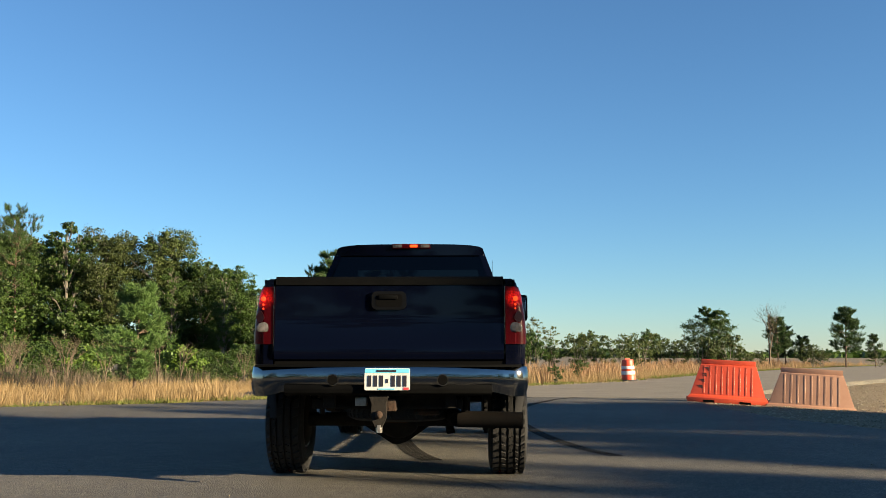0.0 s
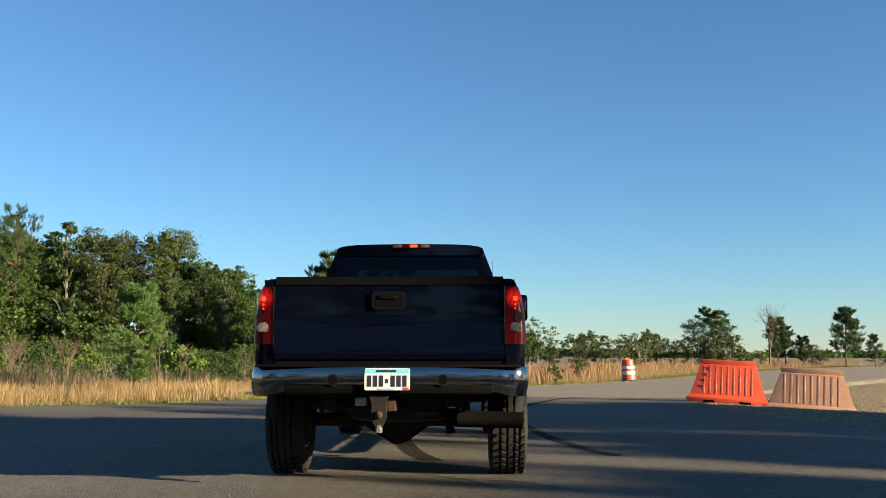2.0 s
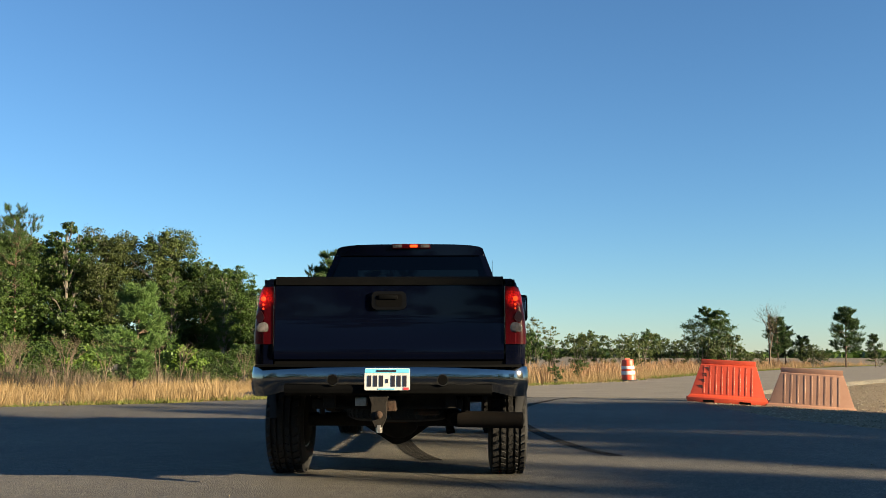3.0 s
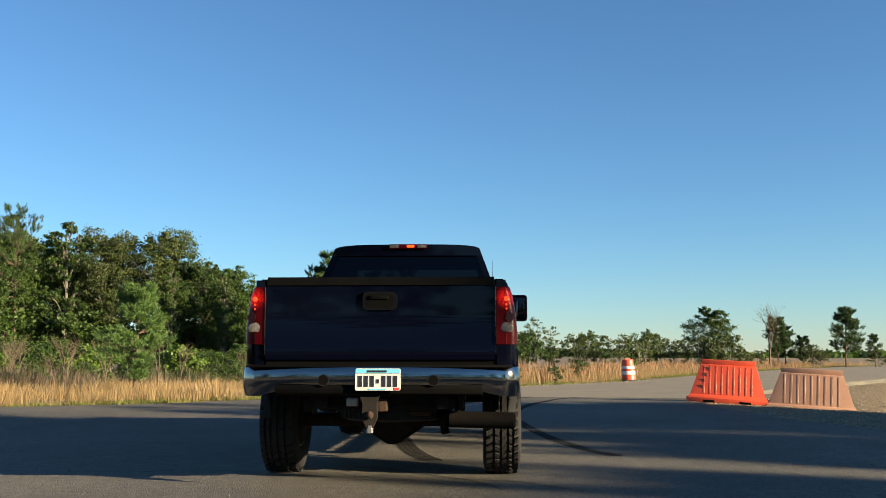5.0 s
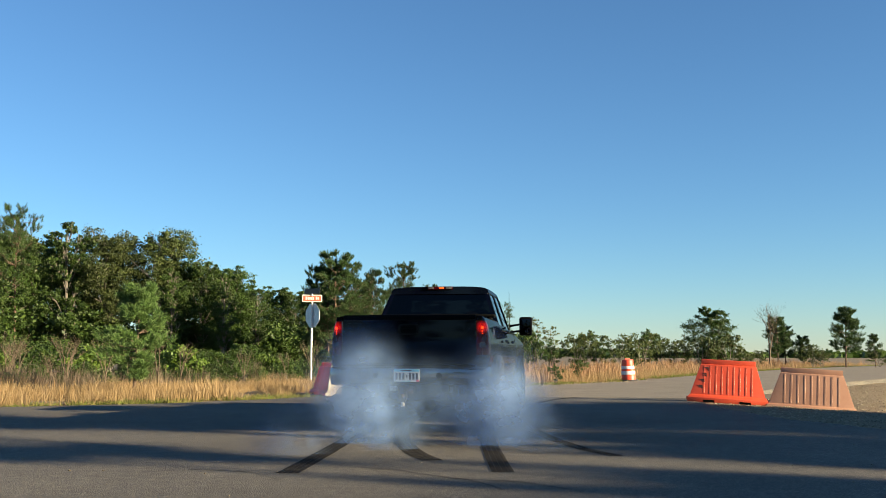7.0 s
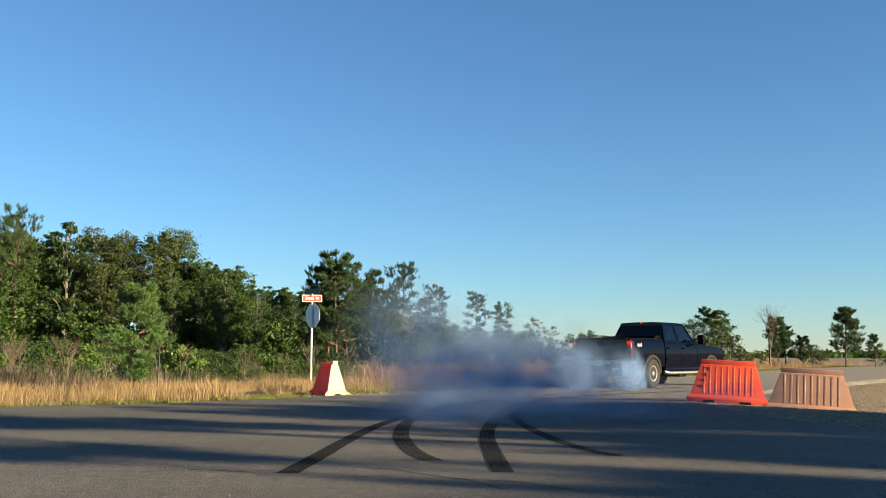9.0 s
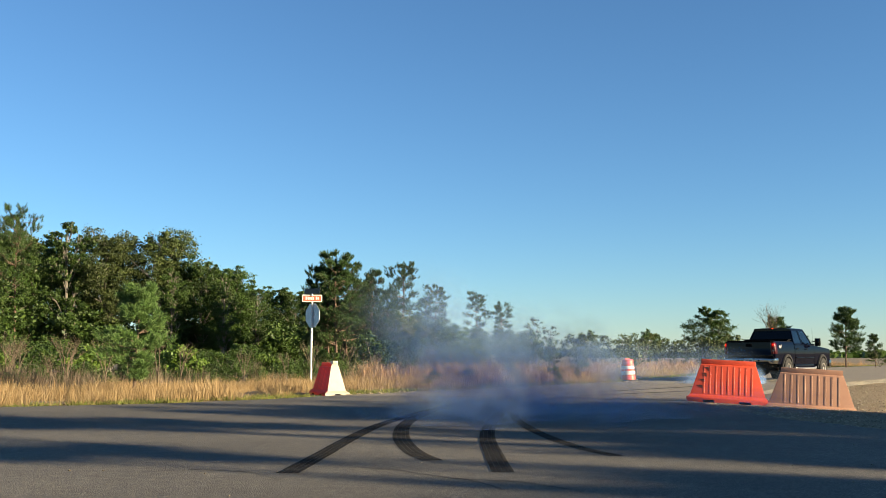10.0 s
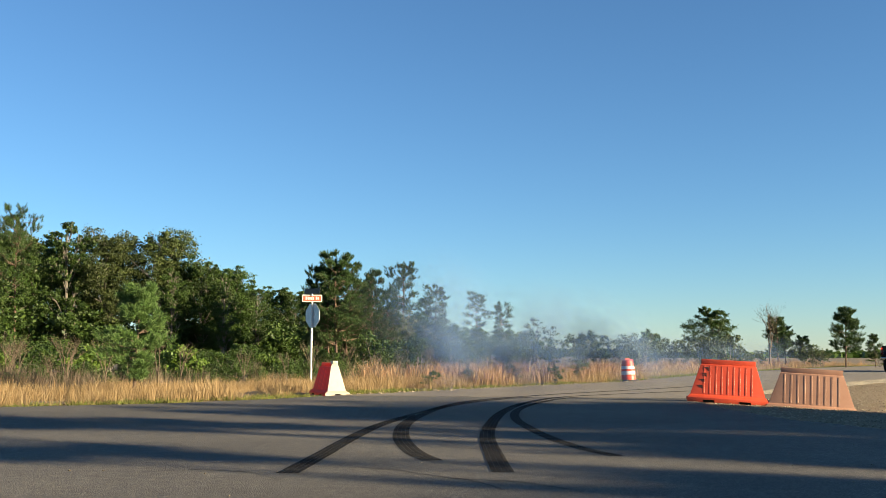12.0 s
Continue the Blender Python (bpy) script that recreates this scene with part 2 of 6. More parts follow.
def clumped(rng, lobes, per):
    """Leaf centres in uneven clumps spread over the lobes (centre, radii)."""
    out = []
    for c, r, k in lobes:
        d = rng.normal(size=(k, 3))
        d /= np.linalg.norm(d, axis=1)[:, None]
        rad = rng.uniform(0.45, 1.0, k) ** 0.6
        cc = np.array(c) + d * rad[:, None] * np.array(r)
        cr = rng.uniform(0.09, 0.26, k) * float(np.mean(r))
        m = per
        off = rng.normal(size=(k, m, 3)) * cr[:, None, None] * np.array((1, 1, 0.6))
        out.append((cc[:, None, :] + off).reshape(-1, 3))
    return np.concatenate(out)


def broad_tree(seed, h, spread, bare, leaf, bark, leaf_size, lobes=9, clumps=11, per=42, trunk=0.02, label=""):
    rng = np.random.default_rng(seed)
    r2 = random.Random(seed)
    root = new("tree")
    root.empty_display_size = 0.3
    bm = bmesh.new()
    lean = r2.uniform(-0.04, 0.04)
    top = Vector((lean * h, 0, h * 0.86))
    pts = [Vector((0, 0, -0.1)), Vector((lean * h * 0.3 + r2.uniform(-.06, .06), 0, h * 0.3)), Vector((lean * h * 0.6, r2.uniform(-.1, .1), h * 0.6)), top]
    limb(bm, pts, h * trunk, h * 0.004, 7)
    L = []
    for i in range(lobes):
        f = bare + (0.93 - bare) * (i + 0.5) / lobes
        ang = i * 2.4 + r2.uniform(-0.4, 0.4)
        reach = spread * (0.35 + 0.65 * math.sin(math.pi * min(1.0, max(0.08, (f - bare) / (1 - bare) * 0.85 + 0.12)))) * r2.uniform(0.65, 1.1)
        c = Vector((lean * h * f + math.cos(ang) * reach * 0.68, math.sin(ang) * reach * 0.68, h * f))
        base = Vector((lean * h * f * 0.8, 0, h * max(0.12, f - 0.16)))
        mid = base.lerp(c, 0.55) + Vector((0, 0, h * 0.02))
        limb(bm, [base, mid, c], h * trunk * 0.42 * (1.1 - f), h * 0.003, 5)
        for _ in range(3):
            limb(bm, [mid, c + Vector((r2.uniform(-1, 1), r2.uniform(-1, 1), r2.uniform(-.3, 1))) * reach * 0.4], h * 0.004, h * 0.0012, 4)
        rr = reach * r2.uniform(0.42, 0.62)
        L.append((tuple(c), (rr, rr, rr * r2.uniform(0.55, 0.8)), clumps))
    part("trunk", bm, bark, root)
    v, f = leaf_mesh(rng, clumped(rng, L, per), leaf_size)
    mesh_object("crown", v, f, leaf, root)
    return tagged(root, label, "tree")


def pine_tree(seed, h, spread, bare, needle, tufts=10, per=26, blade=0.24, trunk=0.016, sparse=1.0, label="", whorls=13, cone=0.75):
    rng = np.random.default_rng(seed)
    r2 = random.Random(seed)
    root = new("pine_tree")
    bm = bmesh.new()
    bend = r2.uniform(-0.03, 0.03) * h
    limb(bm, [(0, 0, -0.1), (bend * 0.5, 0, h * 0.4), (bend, 0, h * 0.75), (bend * 0.9, 0, h * 0.98)], h * trunk, h * 0.003, 7)
    cs, ds = [], []
    for i in range(whorls):
        f = bare + (0.97 - bare) * i / (whorls - 1)
        g = (f - bare) / (1 - bare)
        reach0 = spread * (1 - g * cone) * (0.6 + 0.4 * min(1, g * 4))
        for j in range(5 if r2.random() < sparse else 3):
            ang = r2.uniform(0, 6.28)
            reach = reach0 * r2.uniform(0.5, 1.1)
            base = Vector((bend * f, 0, h * (f + r2.uniform(-0.015, 0.015))))
            out = Vector((math.cos(ang), math.sin(ang), r2.uniform(0.05, 0.45) + 0.5 * g))
            tip = base + out * reach
            mid = base.lerp(tip, 0.55) - Vector((0, 0, reach * 0.08))
            limb(bm, [base, mid, tip], h * 0.0042 * (1.3 - g), h * 0.0012, 4)
            for _ in range(tufts):
                k = r2.uniform(0.4, 1.0)
                stem = mid.lerp(tip, k)
                side = Vector((r2.gauss(0, 1), r2.gauss(0, 1), r2.gauss(0.15, 0.4))) * reach * 0.19
                tuft = stem + side
                if side.length > blade * 0.6:
                    tube(bm, stem, tuft, h * 0.0011, h * 0.0007, 3)
                cs.append(tuple(tuft))
                ds.append(tuple((out.normalized() * 0.5 + side.normalized() * 0.35 + Vector((0, 0, 0.75))).normalized()))
    for _ in range(tufts):
        cs.append((bend * 0.9 + r2.gauss(0, .05), r2.gauss(0, .05), h * r2.uniform(0.9, 0.99)))
        ds.append((0.0, 0.0, 1.0))
    part("trunk", bm, BARK, root)
    cs = np.array(cs)
    n = len(cs) * per
    cc = np.repeat(cs, per, 0)
    ax = np.repeat(np.array(ds), per, 0)
    cc = cc + ax * (rng.uniform(-0.6, 0.5, n) * blade)[:, None]
    d = rng.normal(size=(n, 3)) * 0.55 + ax * 0.9
    d /= np.linalg.norm(d, axis=1)[:, None]
    s = np.cross(d, rng.normal(size=(n, 3)))
    s /= np.linalg.norm(s, axis=1)[:, None]
    ln = (blade * rng.uniform(0.6, 1.15, n))[:, None]
    v = np.stack([cc - s * ln * 0.045, cc + s * ln * 0.045, cc + d * ln], 1).reshape(-1, 3)
    mesh_object("crown", v, [(3 * i, 3 * i + 1, 3 * i + 2) for i in range(n)], needle, root)
    return tagged(root, label, "tree")


def shrub(seed, h, spread, leaf, leaf_size, clumps=9, per=36, label="", stems=5):
    rng = np.random.default_rng(seed)
    r2 = random.Random(seed)
    root = new("shrub")
    bm = bmesh.new()
    L = []
    for i in range(stems):
        a = r2.uniform(0, 6.28)
        c = Vector((math.cos(a) * spread * r2.uniform(0.1, 0.75), math.sin(a) * spread * 0.6, h * r2.uniform(0.35, 0.82)))
        limb(bm, [(math.cos(a) * 0.05, math.sin(a) * 0.05, -0.05), c * 0.5 + Vector((0, 0, h * .08)), c + Vector((0, 0, h * 0.12))], h * 0.014, h * 0.004, 5)
        rr = spread * r2.uniform(0.35, 0.6)
        L.append((tuple(c), (rr, rr, h * r2.uniform(0.18, 0.32)), clumps))
    part("stem", bm, GREYBARK, root)
    v, f = leaf_mesh(rng, clumped(rng, L, per), leaf_size)
    v[:, 2] = np.maximum(v[:, 2], 0.02)
    mesh_object("foliage", v, f, leaf, root)
    return tagged(root, label, "shrub")


def bare_tree(seed, h, spread, label, depth=5):
    r2 = random.Random(seed)
    root = new("bare_tree")
    bm = bmesh.new()

    def grow(a, d, ln, r, k):
        b = a + d * ln
        tube(bm, a, b, r, r * 0.68, 4)
        if k == 0:
            return
        for _ in range(3 if k > 1 else 2):
            nd = (d + Vector((r2.gauss(0, spread), r2.gauss(0, spread), r2.gauss(0.12, 0.2)))).normalized()
            grow(a.lerp(b, r2.uniform(0.55, 1.0)), nd, ln * r2.uniform(0.6, 0.82), r * 0.55, k - 1)

    grow(Vector((0, 0, -0.1)), Vector((0.02, 0, 1)), h * 0.36, h * 0.0115, depth)
    part("branch_crown", bm, TWIG, root)
    return tagged(root, label, "tree")


def put(ob, x, y, s=1.0, rz=0.0, sx=1.0, tilt=0.0):
    """A copy of the plant ob at x, y."""
    return copy_thing(ob, pose(x, y, ground_z(x, y), 0, tilt, rz) @ Matrix.Diagonal((s * sx, s * sx, s, 1)))


def settle(ob, x, y, s=1.0, rz=0.0, sx=1.0, tilt=0.0):
    ob.matrix_basis = pose(x, y, ground_z(x, y), 0, tilt, rz) @ Matrix.Diagonal((s * sx, s * sx, s, 1))


def row(ob, places):
    """The plant at the first place, copies of it at the rest: (x, y, scale, turn, width)."""
    for i, (x, y, s, rz, sx) in enumerate(places[1:]):
        put(ob, x, y, s, rz, sx)
    settle(ob, *places[0])


# kinds of 1 m nominal scale are built at true size and scaled a little
oak = broad_tree(11, 8.4, 2.7, 0.36, OAK_LEAF, GREYBARK, 0.13, 22, 24, 70, 0.019, "spreading oak with bronze-green young leaves and pale trunk")
row(oak, [(-16.8, 56.5, 1.01, 40, 1.05), (-19.5, 55.0, 1.0, 150, 0.85), (-27.5, 60.0, 1.1, 280, 1.0)])
broad = broad_tree(12, 8.0, 2.2, 0.14, LEAF, GREYBARK, 0.13, 26, 22, 60, 0.016, "tall broadleaf tree in full dark green leaf")
row(broad, [(-14.2, 56.0, 0.86, 0, 0.95), (-24.3, 52.0, 0.96, 60, 0.9), (-22.2, 54.0, 1.00, 100, 0.8), (-12.7, 57.0, 0.81, 200, 0.95), (-13.4, 66.0, 0.73, 250, 1.1),
            (-11.7, 67.0, 0.74, 300, 1.1), (-29.0, 55.0, 1.04, 20, 1.0), (-10.3, 66.5, 0.72, 330, 1.1), (-8.8, 68.0, 0.70, 45, 1.1), (-18.0, 62.0, 0.89, 85, 1.1),
            (-23.5, 64.0, 0.98, 180, 1.1), (-14.6, 63.0, 0.83, 115, 1.1), (-31.0, 58.0, 1.04, 215, 1.0), (-7.2, 68.0, 0.65, 15, 1.1), (-4.6, 74.0, 0.60, 15, 1.1), (-3.3, 66.0, 0.52, 35, 1.2), (-1.9, 68.0, 0.50, 95, 1.2), (-0.6, 66.0, 0.45, 170, 1.3),
            (0.8, 70.0, 0.42, 240, 1.3), (2.6, 72.0, 0.40, 20, 1.3), (4.6, 72.0, 0.38, 160, 1.3), (6.2, 73.0, 0.36, 65, 1.2)])
slim = broad_tree(13, 9.0, 1.45, 0.22, LEAF, GREYBARK, 0.12, 20, 16, 44, 0.012, "slender broadleaf tree with an airy pointed crown")
row(slim, [(-20.9, 53.0, 1.0, 0, 1.05), (-24.0, 54.0, 0.8, 90, 0.9), (-15.3, 54.0, 0.7, 30, 0.9), (-12.4, 54.0, 0.66, 130, 0.9), (-11.2, 57.0, 0.58, 210, 1.0), (-22.9, 53.0, 0.84, 250, 0.9)])
big_pine = pine_tree(21, 7.2, 2.3, 0.26, NEEDLE, 18, 44, 0.2, 0.015, 1.0, "dense loblolly pine with a reddish trunk", 16, 0.66)
row(big_pine, [(-5.55, 50.0, 0.83, 0, 1.0), (-3.85, 51.5, 0.72, 120, 0.75), (-6.75, 51.0, 0.74, 75, 0.7), (-3.1, 53.0, 0.6, 250, 0.8), (-5.15, 50.7, 0.76, 190, 0.9), (-6.05, 50.6, 0.74, 310, 0.9), (-4.3, 52.0, 0.66, 30, 0.9)])
tall_pine = pine_tree(22, 8.6, 2.0, 0.5, NEEDLE, 18, 40, 0.22, 0.012, 0.7, "tall open-crowned pine with a long bare trunk", 8, 0.5)
row(tall_pine, [(-3.5, 80.0, 0.95, 0, 1.0), (-0.7, 82.0, 0.76, 60, 1.05), (2.95, 82.0, 0.69, 140, 0.9), (5.1, 82.0, 0.59, 210, 1.1), (-1.6, 84.0, 0.66, 300, 1.0), (-23.25, 52.0, 0.98, 200, 0.75)])
young_pine = pine_tree(23, 2.35, 0.86, 0.2, NEEDLE_YOUNG, 11, 50, 0.14, 0.015, 0.8, "young pine sapling standing in dry grass", 10, 0.7)
row(young_pine, [(-6.75, 21.0, 0.98, 0, 1.05)])
roadside_pine = pine_tree(24, 4.8, 1.3, 0.3, NEEDLE, 18, 32, 0.22, 0.014, 1.0, "dark young pine with a rounded crown", 12, 0.55)
row(roadside_pine, [(31.5, 75.0, 0.9, 0, 1.2), (26.2, 75.0, 0.76, 90, 1.1), (33.8, 75.0, 0.5, 150, 1.0), (27.5, 77.0, 0.62, 220, 1.3), (28.6, 76.0, 0.48, 100, 1.3), (30.0, 80.0, 0.33, 20, 1.0)])
round_tree = broad_tree(14, 4.75, 1.8, 0.05, LEAF, GREYBARK, 0.12, 26, 18, 50, 0.018, "rounded green broadleaf tree beside the road")
row(round_tree, [(19.85, 70.0, 0.98, 10, 1.0)])
pale = broad_tree(15, 5.0, 1.4, 0.15, PALE_LEAF, GREYBARK, 0.11, 12, 9, 26, 0.013, "thin small tree with pale new leaves")
row(pale, [(7.4, 80.0, 0.88, 0, 1.0), (6.4, 77.0, 0.62, 80, 1.0), (10.9, 74.0, 0.58, 140, 1.0), (-2.2, 64.0, 0.85, 200, 0.9), (13.8, 74.0, 0.56, 30, 1.0), (18.3, 72.0, 0.55, 100, 0.8), (-2.9, 60.0, 0.8, 20, 0.9), (-1.0, 61.0, 0.62, 120, 0.9),
           (8.6, 76.0, 0.7, 230, 1.0), (-4.5, 60.0, 0.7, 260, 0.8), (-5.0, 56.0, 0.62, 310, 0.8), (-7.6, 58.0, 0.66, 170, 0.7)])
bare = bare_tree(31, 4.9, 0.3, "leafless grey tree with fine twigs", 6)
settle(bare, 25.2, 74.0, 1.16)
snag = bare_tree(32, 1.9, 0.38, "dead grey sapling among the grass", 4)
row(snag, [(-9.4, 24.0, 0.85, 0, 1.0), (-8.6, 24.5, 0.95, 100, 1.0), (-11.5, 25.5, 0.9, 30, 1.0), (-10.6, 26.0, 0.7, 160, 1.0), (-4.9, 30.0, 0.7, 220, 1.0), (-5.9, 28.5, 0.75, 70, 1.0), (-2.3, 32.0, 0.7, 15, 1.0), (-1.6, 33.0, 0.75, 310, 1.0),
           (-7.4, 25.0, 0.95, 200, 1.1), (-7.0, 25.6, 0.85, 20, 1.1), (-9.9, 25.2, 1.0, 250, 1.2), (-10.9, 24.6, 0.85, 130, 1.2), (-12.0, 26.4, 1.05, 330, 1.2), (-4.3, 31.5, 0.95, 110, 1.0), (-3.4, 33.5, 0.9, 280, 1.0), (-0.4, 37.0, 0.9, 190, 1.0)])

under = shrub(41, 2.6, 1.7, LEAF, 0.14, 16, 44, "dense green undergrowth bush at the wood's edge")
r_ = random.Random(9)
row(under, [(-33 + 1.55 * i + r_.uniform(-.5, .5), 47 + 0.95 * i + r_.uniform(-2, 2), r_.uniform(0.75, 1.25), r_.uniform(0, 360), 1.15) for i in range(18)]
    + [(-24 + 1.5 * i, 53 + 0.9 * i, r_.uniform(1.3, 1.7), 77 * i, 1.1) for i in range(13)]
    + [(-22 + 1.35 * i + r_.uniform(-.4, .4), 36 + 0.75 * i + r_.uniform(-1.5, 1.5), r_.uniform(0.4, 0.75), 53 * i, 1.25) for i in range(15)])
row(put(under, 0, 0), [(-12.2 + 0.62 * i + r_.uniform(-.3, .3), 24.2 + 0.62 * i + r_.uniform(-.7, .9), r_.uniform(0.3, 0.46), 67 * i, 0.9) for i in range(15)])
lime = shrub(42, 1.6, 0.95, LIME_LEAF, 0.12, 12, 40, "bright lime-green bush at the wood's edge")
row(lime, [(-7.9, 30.0, 0.95, 0, 1.0), (-8.9, 31.0, 0.8, 90, 1.0), (-12.5, 33.0, 1.0, 180, 1.0), (-15.5, 33.5, 0.8, 270, 1.0), (-6.6, 36.0, 0.75, 40, 1.0)])
scrub = shrub(43, 2.4, 1.5, OAK_LEAF, 0.14, 9, 32, "low olive-green roadside scrub bush")
row(scrub, [(8.6 + 1.35 * i + r_.uniform(-.5, .5), 64 + 0.35 * i + r_.uniform(-3, 3), r_.uniform(0.85, 1.15), r_.uniform(0, 360), 0.95) for i in range(9)]
    + [(23.6, 72, 0.6, 0, 1.0), (28.6, 74, 0.8, 50, 1.1), (29.6, 75, 0.6, 90, 1.1), (35.5, 78, 0.5, 20, 1.2), (38.0, 80, 0.55, 60, 1.2), (22.0, 70, 0.5, 120, 1.2)])
green_scrub = shrub(44, 2.6, 1.4, LEAF, 0.14, 11, 36, "green thicket bush behind the dry grass")
row(green_scrub, [(-4 + 1.7 * i + r_.uniform(-.5, .5), 62 + r_.uniform(-4, 4), r_.uniform(0.6, 1.0), r_.uniform(0, 360), 1.05) for i in range(8)]
    + [(10.5, 66, 1.0, 20, 1.0), (15.2, 68, 1.05, 80, 1.0), (-3.2, 45, 0.8, 40, 0.8), (-1.2, 52, 0.8, 140, 1.0), (1.5, 58, 0.75, 10, 1.0), (4.3, 60, 0.7, 70, 1.0)])


# far woods along the horizon
def far_woods():
    rng = np.random.default_rng(77)
    cs = []
    for i in range(2600):
        x = rng.uniform(-250, 420)
        y = 380 + rng.uniform(-25, 25)
        cs.append((x, y, rng.uniform(0.2, 1.0) * (1.6 + 0.8 * math.sin(x * 0.043) + 0.8 * math.sin(x * 0.017 + 1))))
    v, f = leaf_mesh(rng, np.array(cs), 4.0, 0.9)
    v[:, 2] = np.maximum(v[:, 2], 0)
    tagged(mesh_object("far_woods", v, f, LEAF), "distant dark belt of woods on the horizon", "woods", kind="stuff")


far_woods()


# tall dry grass and green verge
def edge_point(t):
    i = min(int(t), len(EDGE) - 2)
    (x0, y0), (x1, y1) = EDGE[i], EDGE[i + 1]
    f = t - i
    n = Vector((-(y1 - y0), x1 - x0)).normalized()
    return x0 + (x1 - x0) * f, y0 + (y1 - y0) * f, n


def blades(name, n, near, far, hmin, hmax, width, material, seed, label, t0=1.6, t1=13.0, lean=0.22, patchy=0.0):
    rng = random.Random(seed)
    v, f = [], []
    spans = [math.hypot(EDGE[i + 1][0] - EDGE[i][0], EDGE[i + 1][1] - EDGE[i][1]) for i in range(len(EDGE) - 1)]
    weight = [s / max(1.0, (EDGE[i][1] / 20.0) ** 1.15) if t0 - 1 < i < t1 else 0 for i, s in enumerate(spans)]
    made = 0
    while made < n:
        t = rng.choices(range(len(spans)), weight)[0] + rng.random()
        if t < t0 or t > t1:
            continue
        x, y, nn = edge_point(t)
        d = near + (far - near) * rng.random()
        cx, cy = x + nn.x * d, y + nn.y * d
        c = noise.noise((cx * 0.55, cy * 0.55, seed))
        if hmax > 0.2 and (cx + 2.75) ** 2 + (cy - 23.4) ** 2 < 2.2 or -2.0 < cx < -0.4 and d < 1.6 and hmax > 0.2 or (cx + 2.6) ** 2 + (cy - 22.7) ** 2 < 0.9:
            continue
        if c < patchy - 0.35:
            continue
        tall = rng.uniform(0.55, 1.3) * (0.85 + 0.5 * max(-0.4, c))
        wide = rng.uniform(0.05, 0.16) if hmax > 0.2 else 0.12
        for _ in range(rng.randint(8, 26)):
            made += 1
            x, y = cx + rng.gauss(0, wide), cy + rng.gauss(0, wide)
            hh = rng.uniform(hmin, hmax) * tall
            a = rng.uniform(0, 6.28)
            wx, wy = math.cos(a) * width * 0.5, math.sin(a) * width * 0.5
            lx, ly = rng.gauss(0, lean) * hh + (x - cx) * 0.6, rng.gauss(0, lean) * hh + (y - cy) * 0.6
            k = len(v)
            z = ground_z(x, y)
            v.extend([(x - wx, y - wy, z), (x + wx, y + wy, z), (x + lx * 0.4 + wx * 0.8, y + ly * 0.4 + wy * 0.8, z + hh * 0.6),
                      (x + lx * 0.4 - wx * 0.8, y + ly * 0.4 - wy * 0.8, z + hh * 0.6), (x + lx, y + ly, z + hh)])
            f.extend([(k, k + 1, k + 2, k + 3), (k + 3, k + 2, k + 4)])
    tagged(mesh_object(name, v, f, material), label, "grass", kind="stuff")


blades("dry_grass", 120000, 0.6, 6.0, 0.15, 0.42, 0.008, STRAW, 51, "tall straw-coloured dry grass along the road", patchy=0.22)
blades("tall_grass", 13000, 0.8, 12.0, 0.3, 0.72, 0.022, RED_STRAW, 54, "taller reddish dry grass farther along the side road", t0=7.6, t1=13.0, patchy=0.38)
blades("weeds", 24000, 5.0, 13.0, 0.3, 0.75, 0.01, TWIG, 52, "brown dead weeds and stalks behind the grass", patchy=0.25)
row(put(green_scrub, 0, 0), [(3.75, 32.0, 0.24, 0, 1.0), (0.9, 29.6, 0.22, 80, 1.0), (5.1, 35.5, 0.3, 160, 1.0), (-0.4, 27.6, 0.2, 230, 1.2), (7.6, 39.5, 0.34, 290, 1.1), (2.4, 32.4, 0.26, 30, 0.9)])
blades("verge_grass", 26000, 0.05, 1.2, 0.04, 0.13, 0.02, VERGE, 53, "short green grass verge at the road's edge", patchy=0.1)
# unseen trees beside the camera, added so that their shadows band the junction
U = Vector((-math.sin(sa), -math.cos(sa), 0)).normalized()    # the way the shadows fall
W = Vector((U.y, -U.x, 0))


def shade_tree(kind, lane, reach, s, sx, rz, height):
    """A tree whose top's shadow ends 'reach' metres along its lane."""
    back = height * s / math.tan(se)
    p = W * lane + U * (reach - back)
    copy_thing(kind, pose(p.x, p.y, -0.03, 0, 0, rz) @ Matrix.Diagonal((s * sx / kind.scale.x, s * sx / kind.scale.y, s / kind.scale.z, 1)))


for lane, reach, s, sx, rz in ((18.9, 7.6, 1.6, 0.3, 70), (17.6, 9.6, 1.6, 0.55, 140), (15.8, 11.8, 1.7, 0.6, 200), (14.2, 13.0, 1.6, 0.6, 260), (16.8, 10.5, 1.5, 0.6, 20), (13.0, 14.2, 1.6, 0.4, 155),
                               (9.6, 5.6, 1.5, 0.5, 320), (6.7, 4.6, 1.5, 0.4, 90), (3.2, 10.0, 1.6, 0.4, 290), (1.0, 10.0, 1.6, 0.6, 335), (18.4, 3.5, 1.5, 0.5, 45), (15.0, 7.0, 1.4, 0.8, 95), (17.2, 5.0, 1.4, 0.7, 165),
                               (12.0, 4.0, 1.4, 0.6, 225), (13.6, 8.0, 1.4, 0.7, 310), (7.3, 4.6, 1.4, 0.4, 250), (10.5, 6.0, 1.4, 0.45, 80), (9.4, 2.0, 1.3, 0.5, 120), (6.2, 0.5, 1.3, 0.5, 30), (7.0, 4.8, 1.5, 0.5, 45), (5.9, 4.0, 1.5, 0.4, 100), (9.9, 5.6, 1.4, 0.55, 200)):
    shade_tree(broad, lane, reach, s, sx, rz, 8.0)
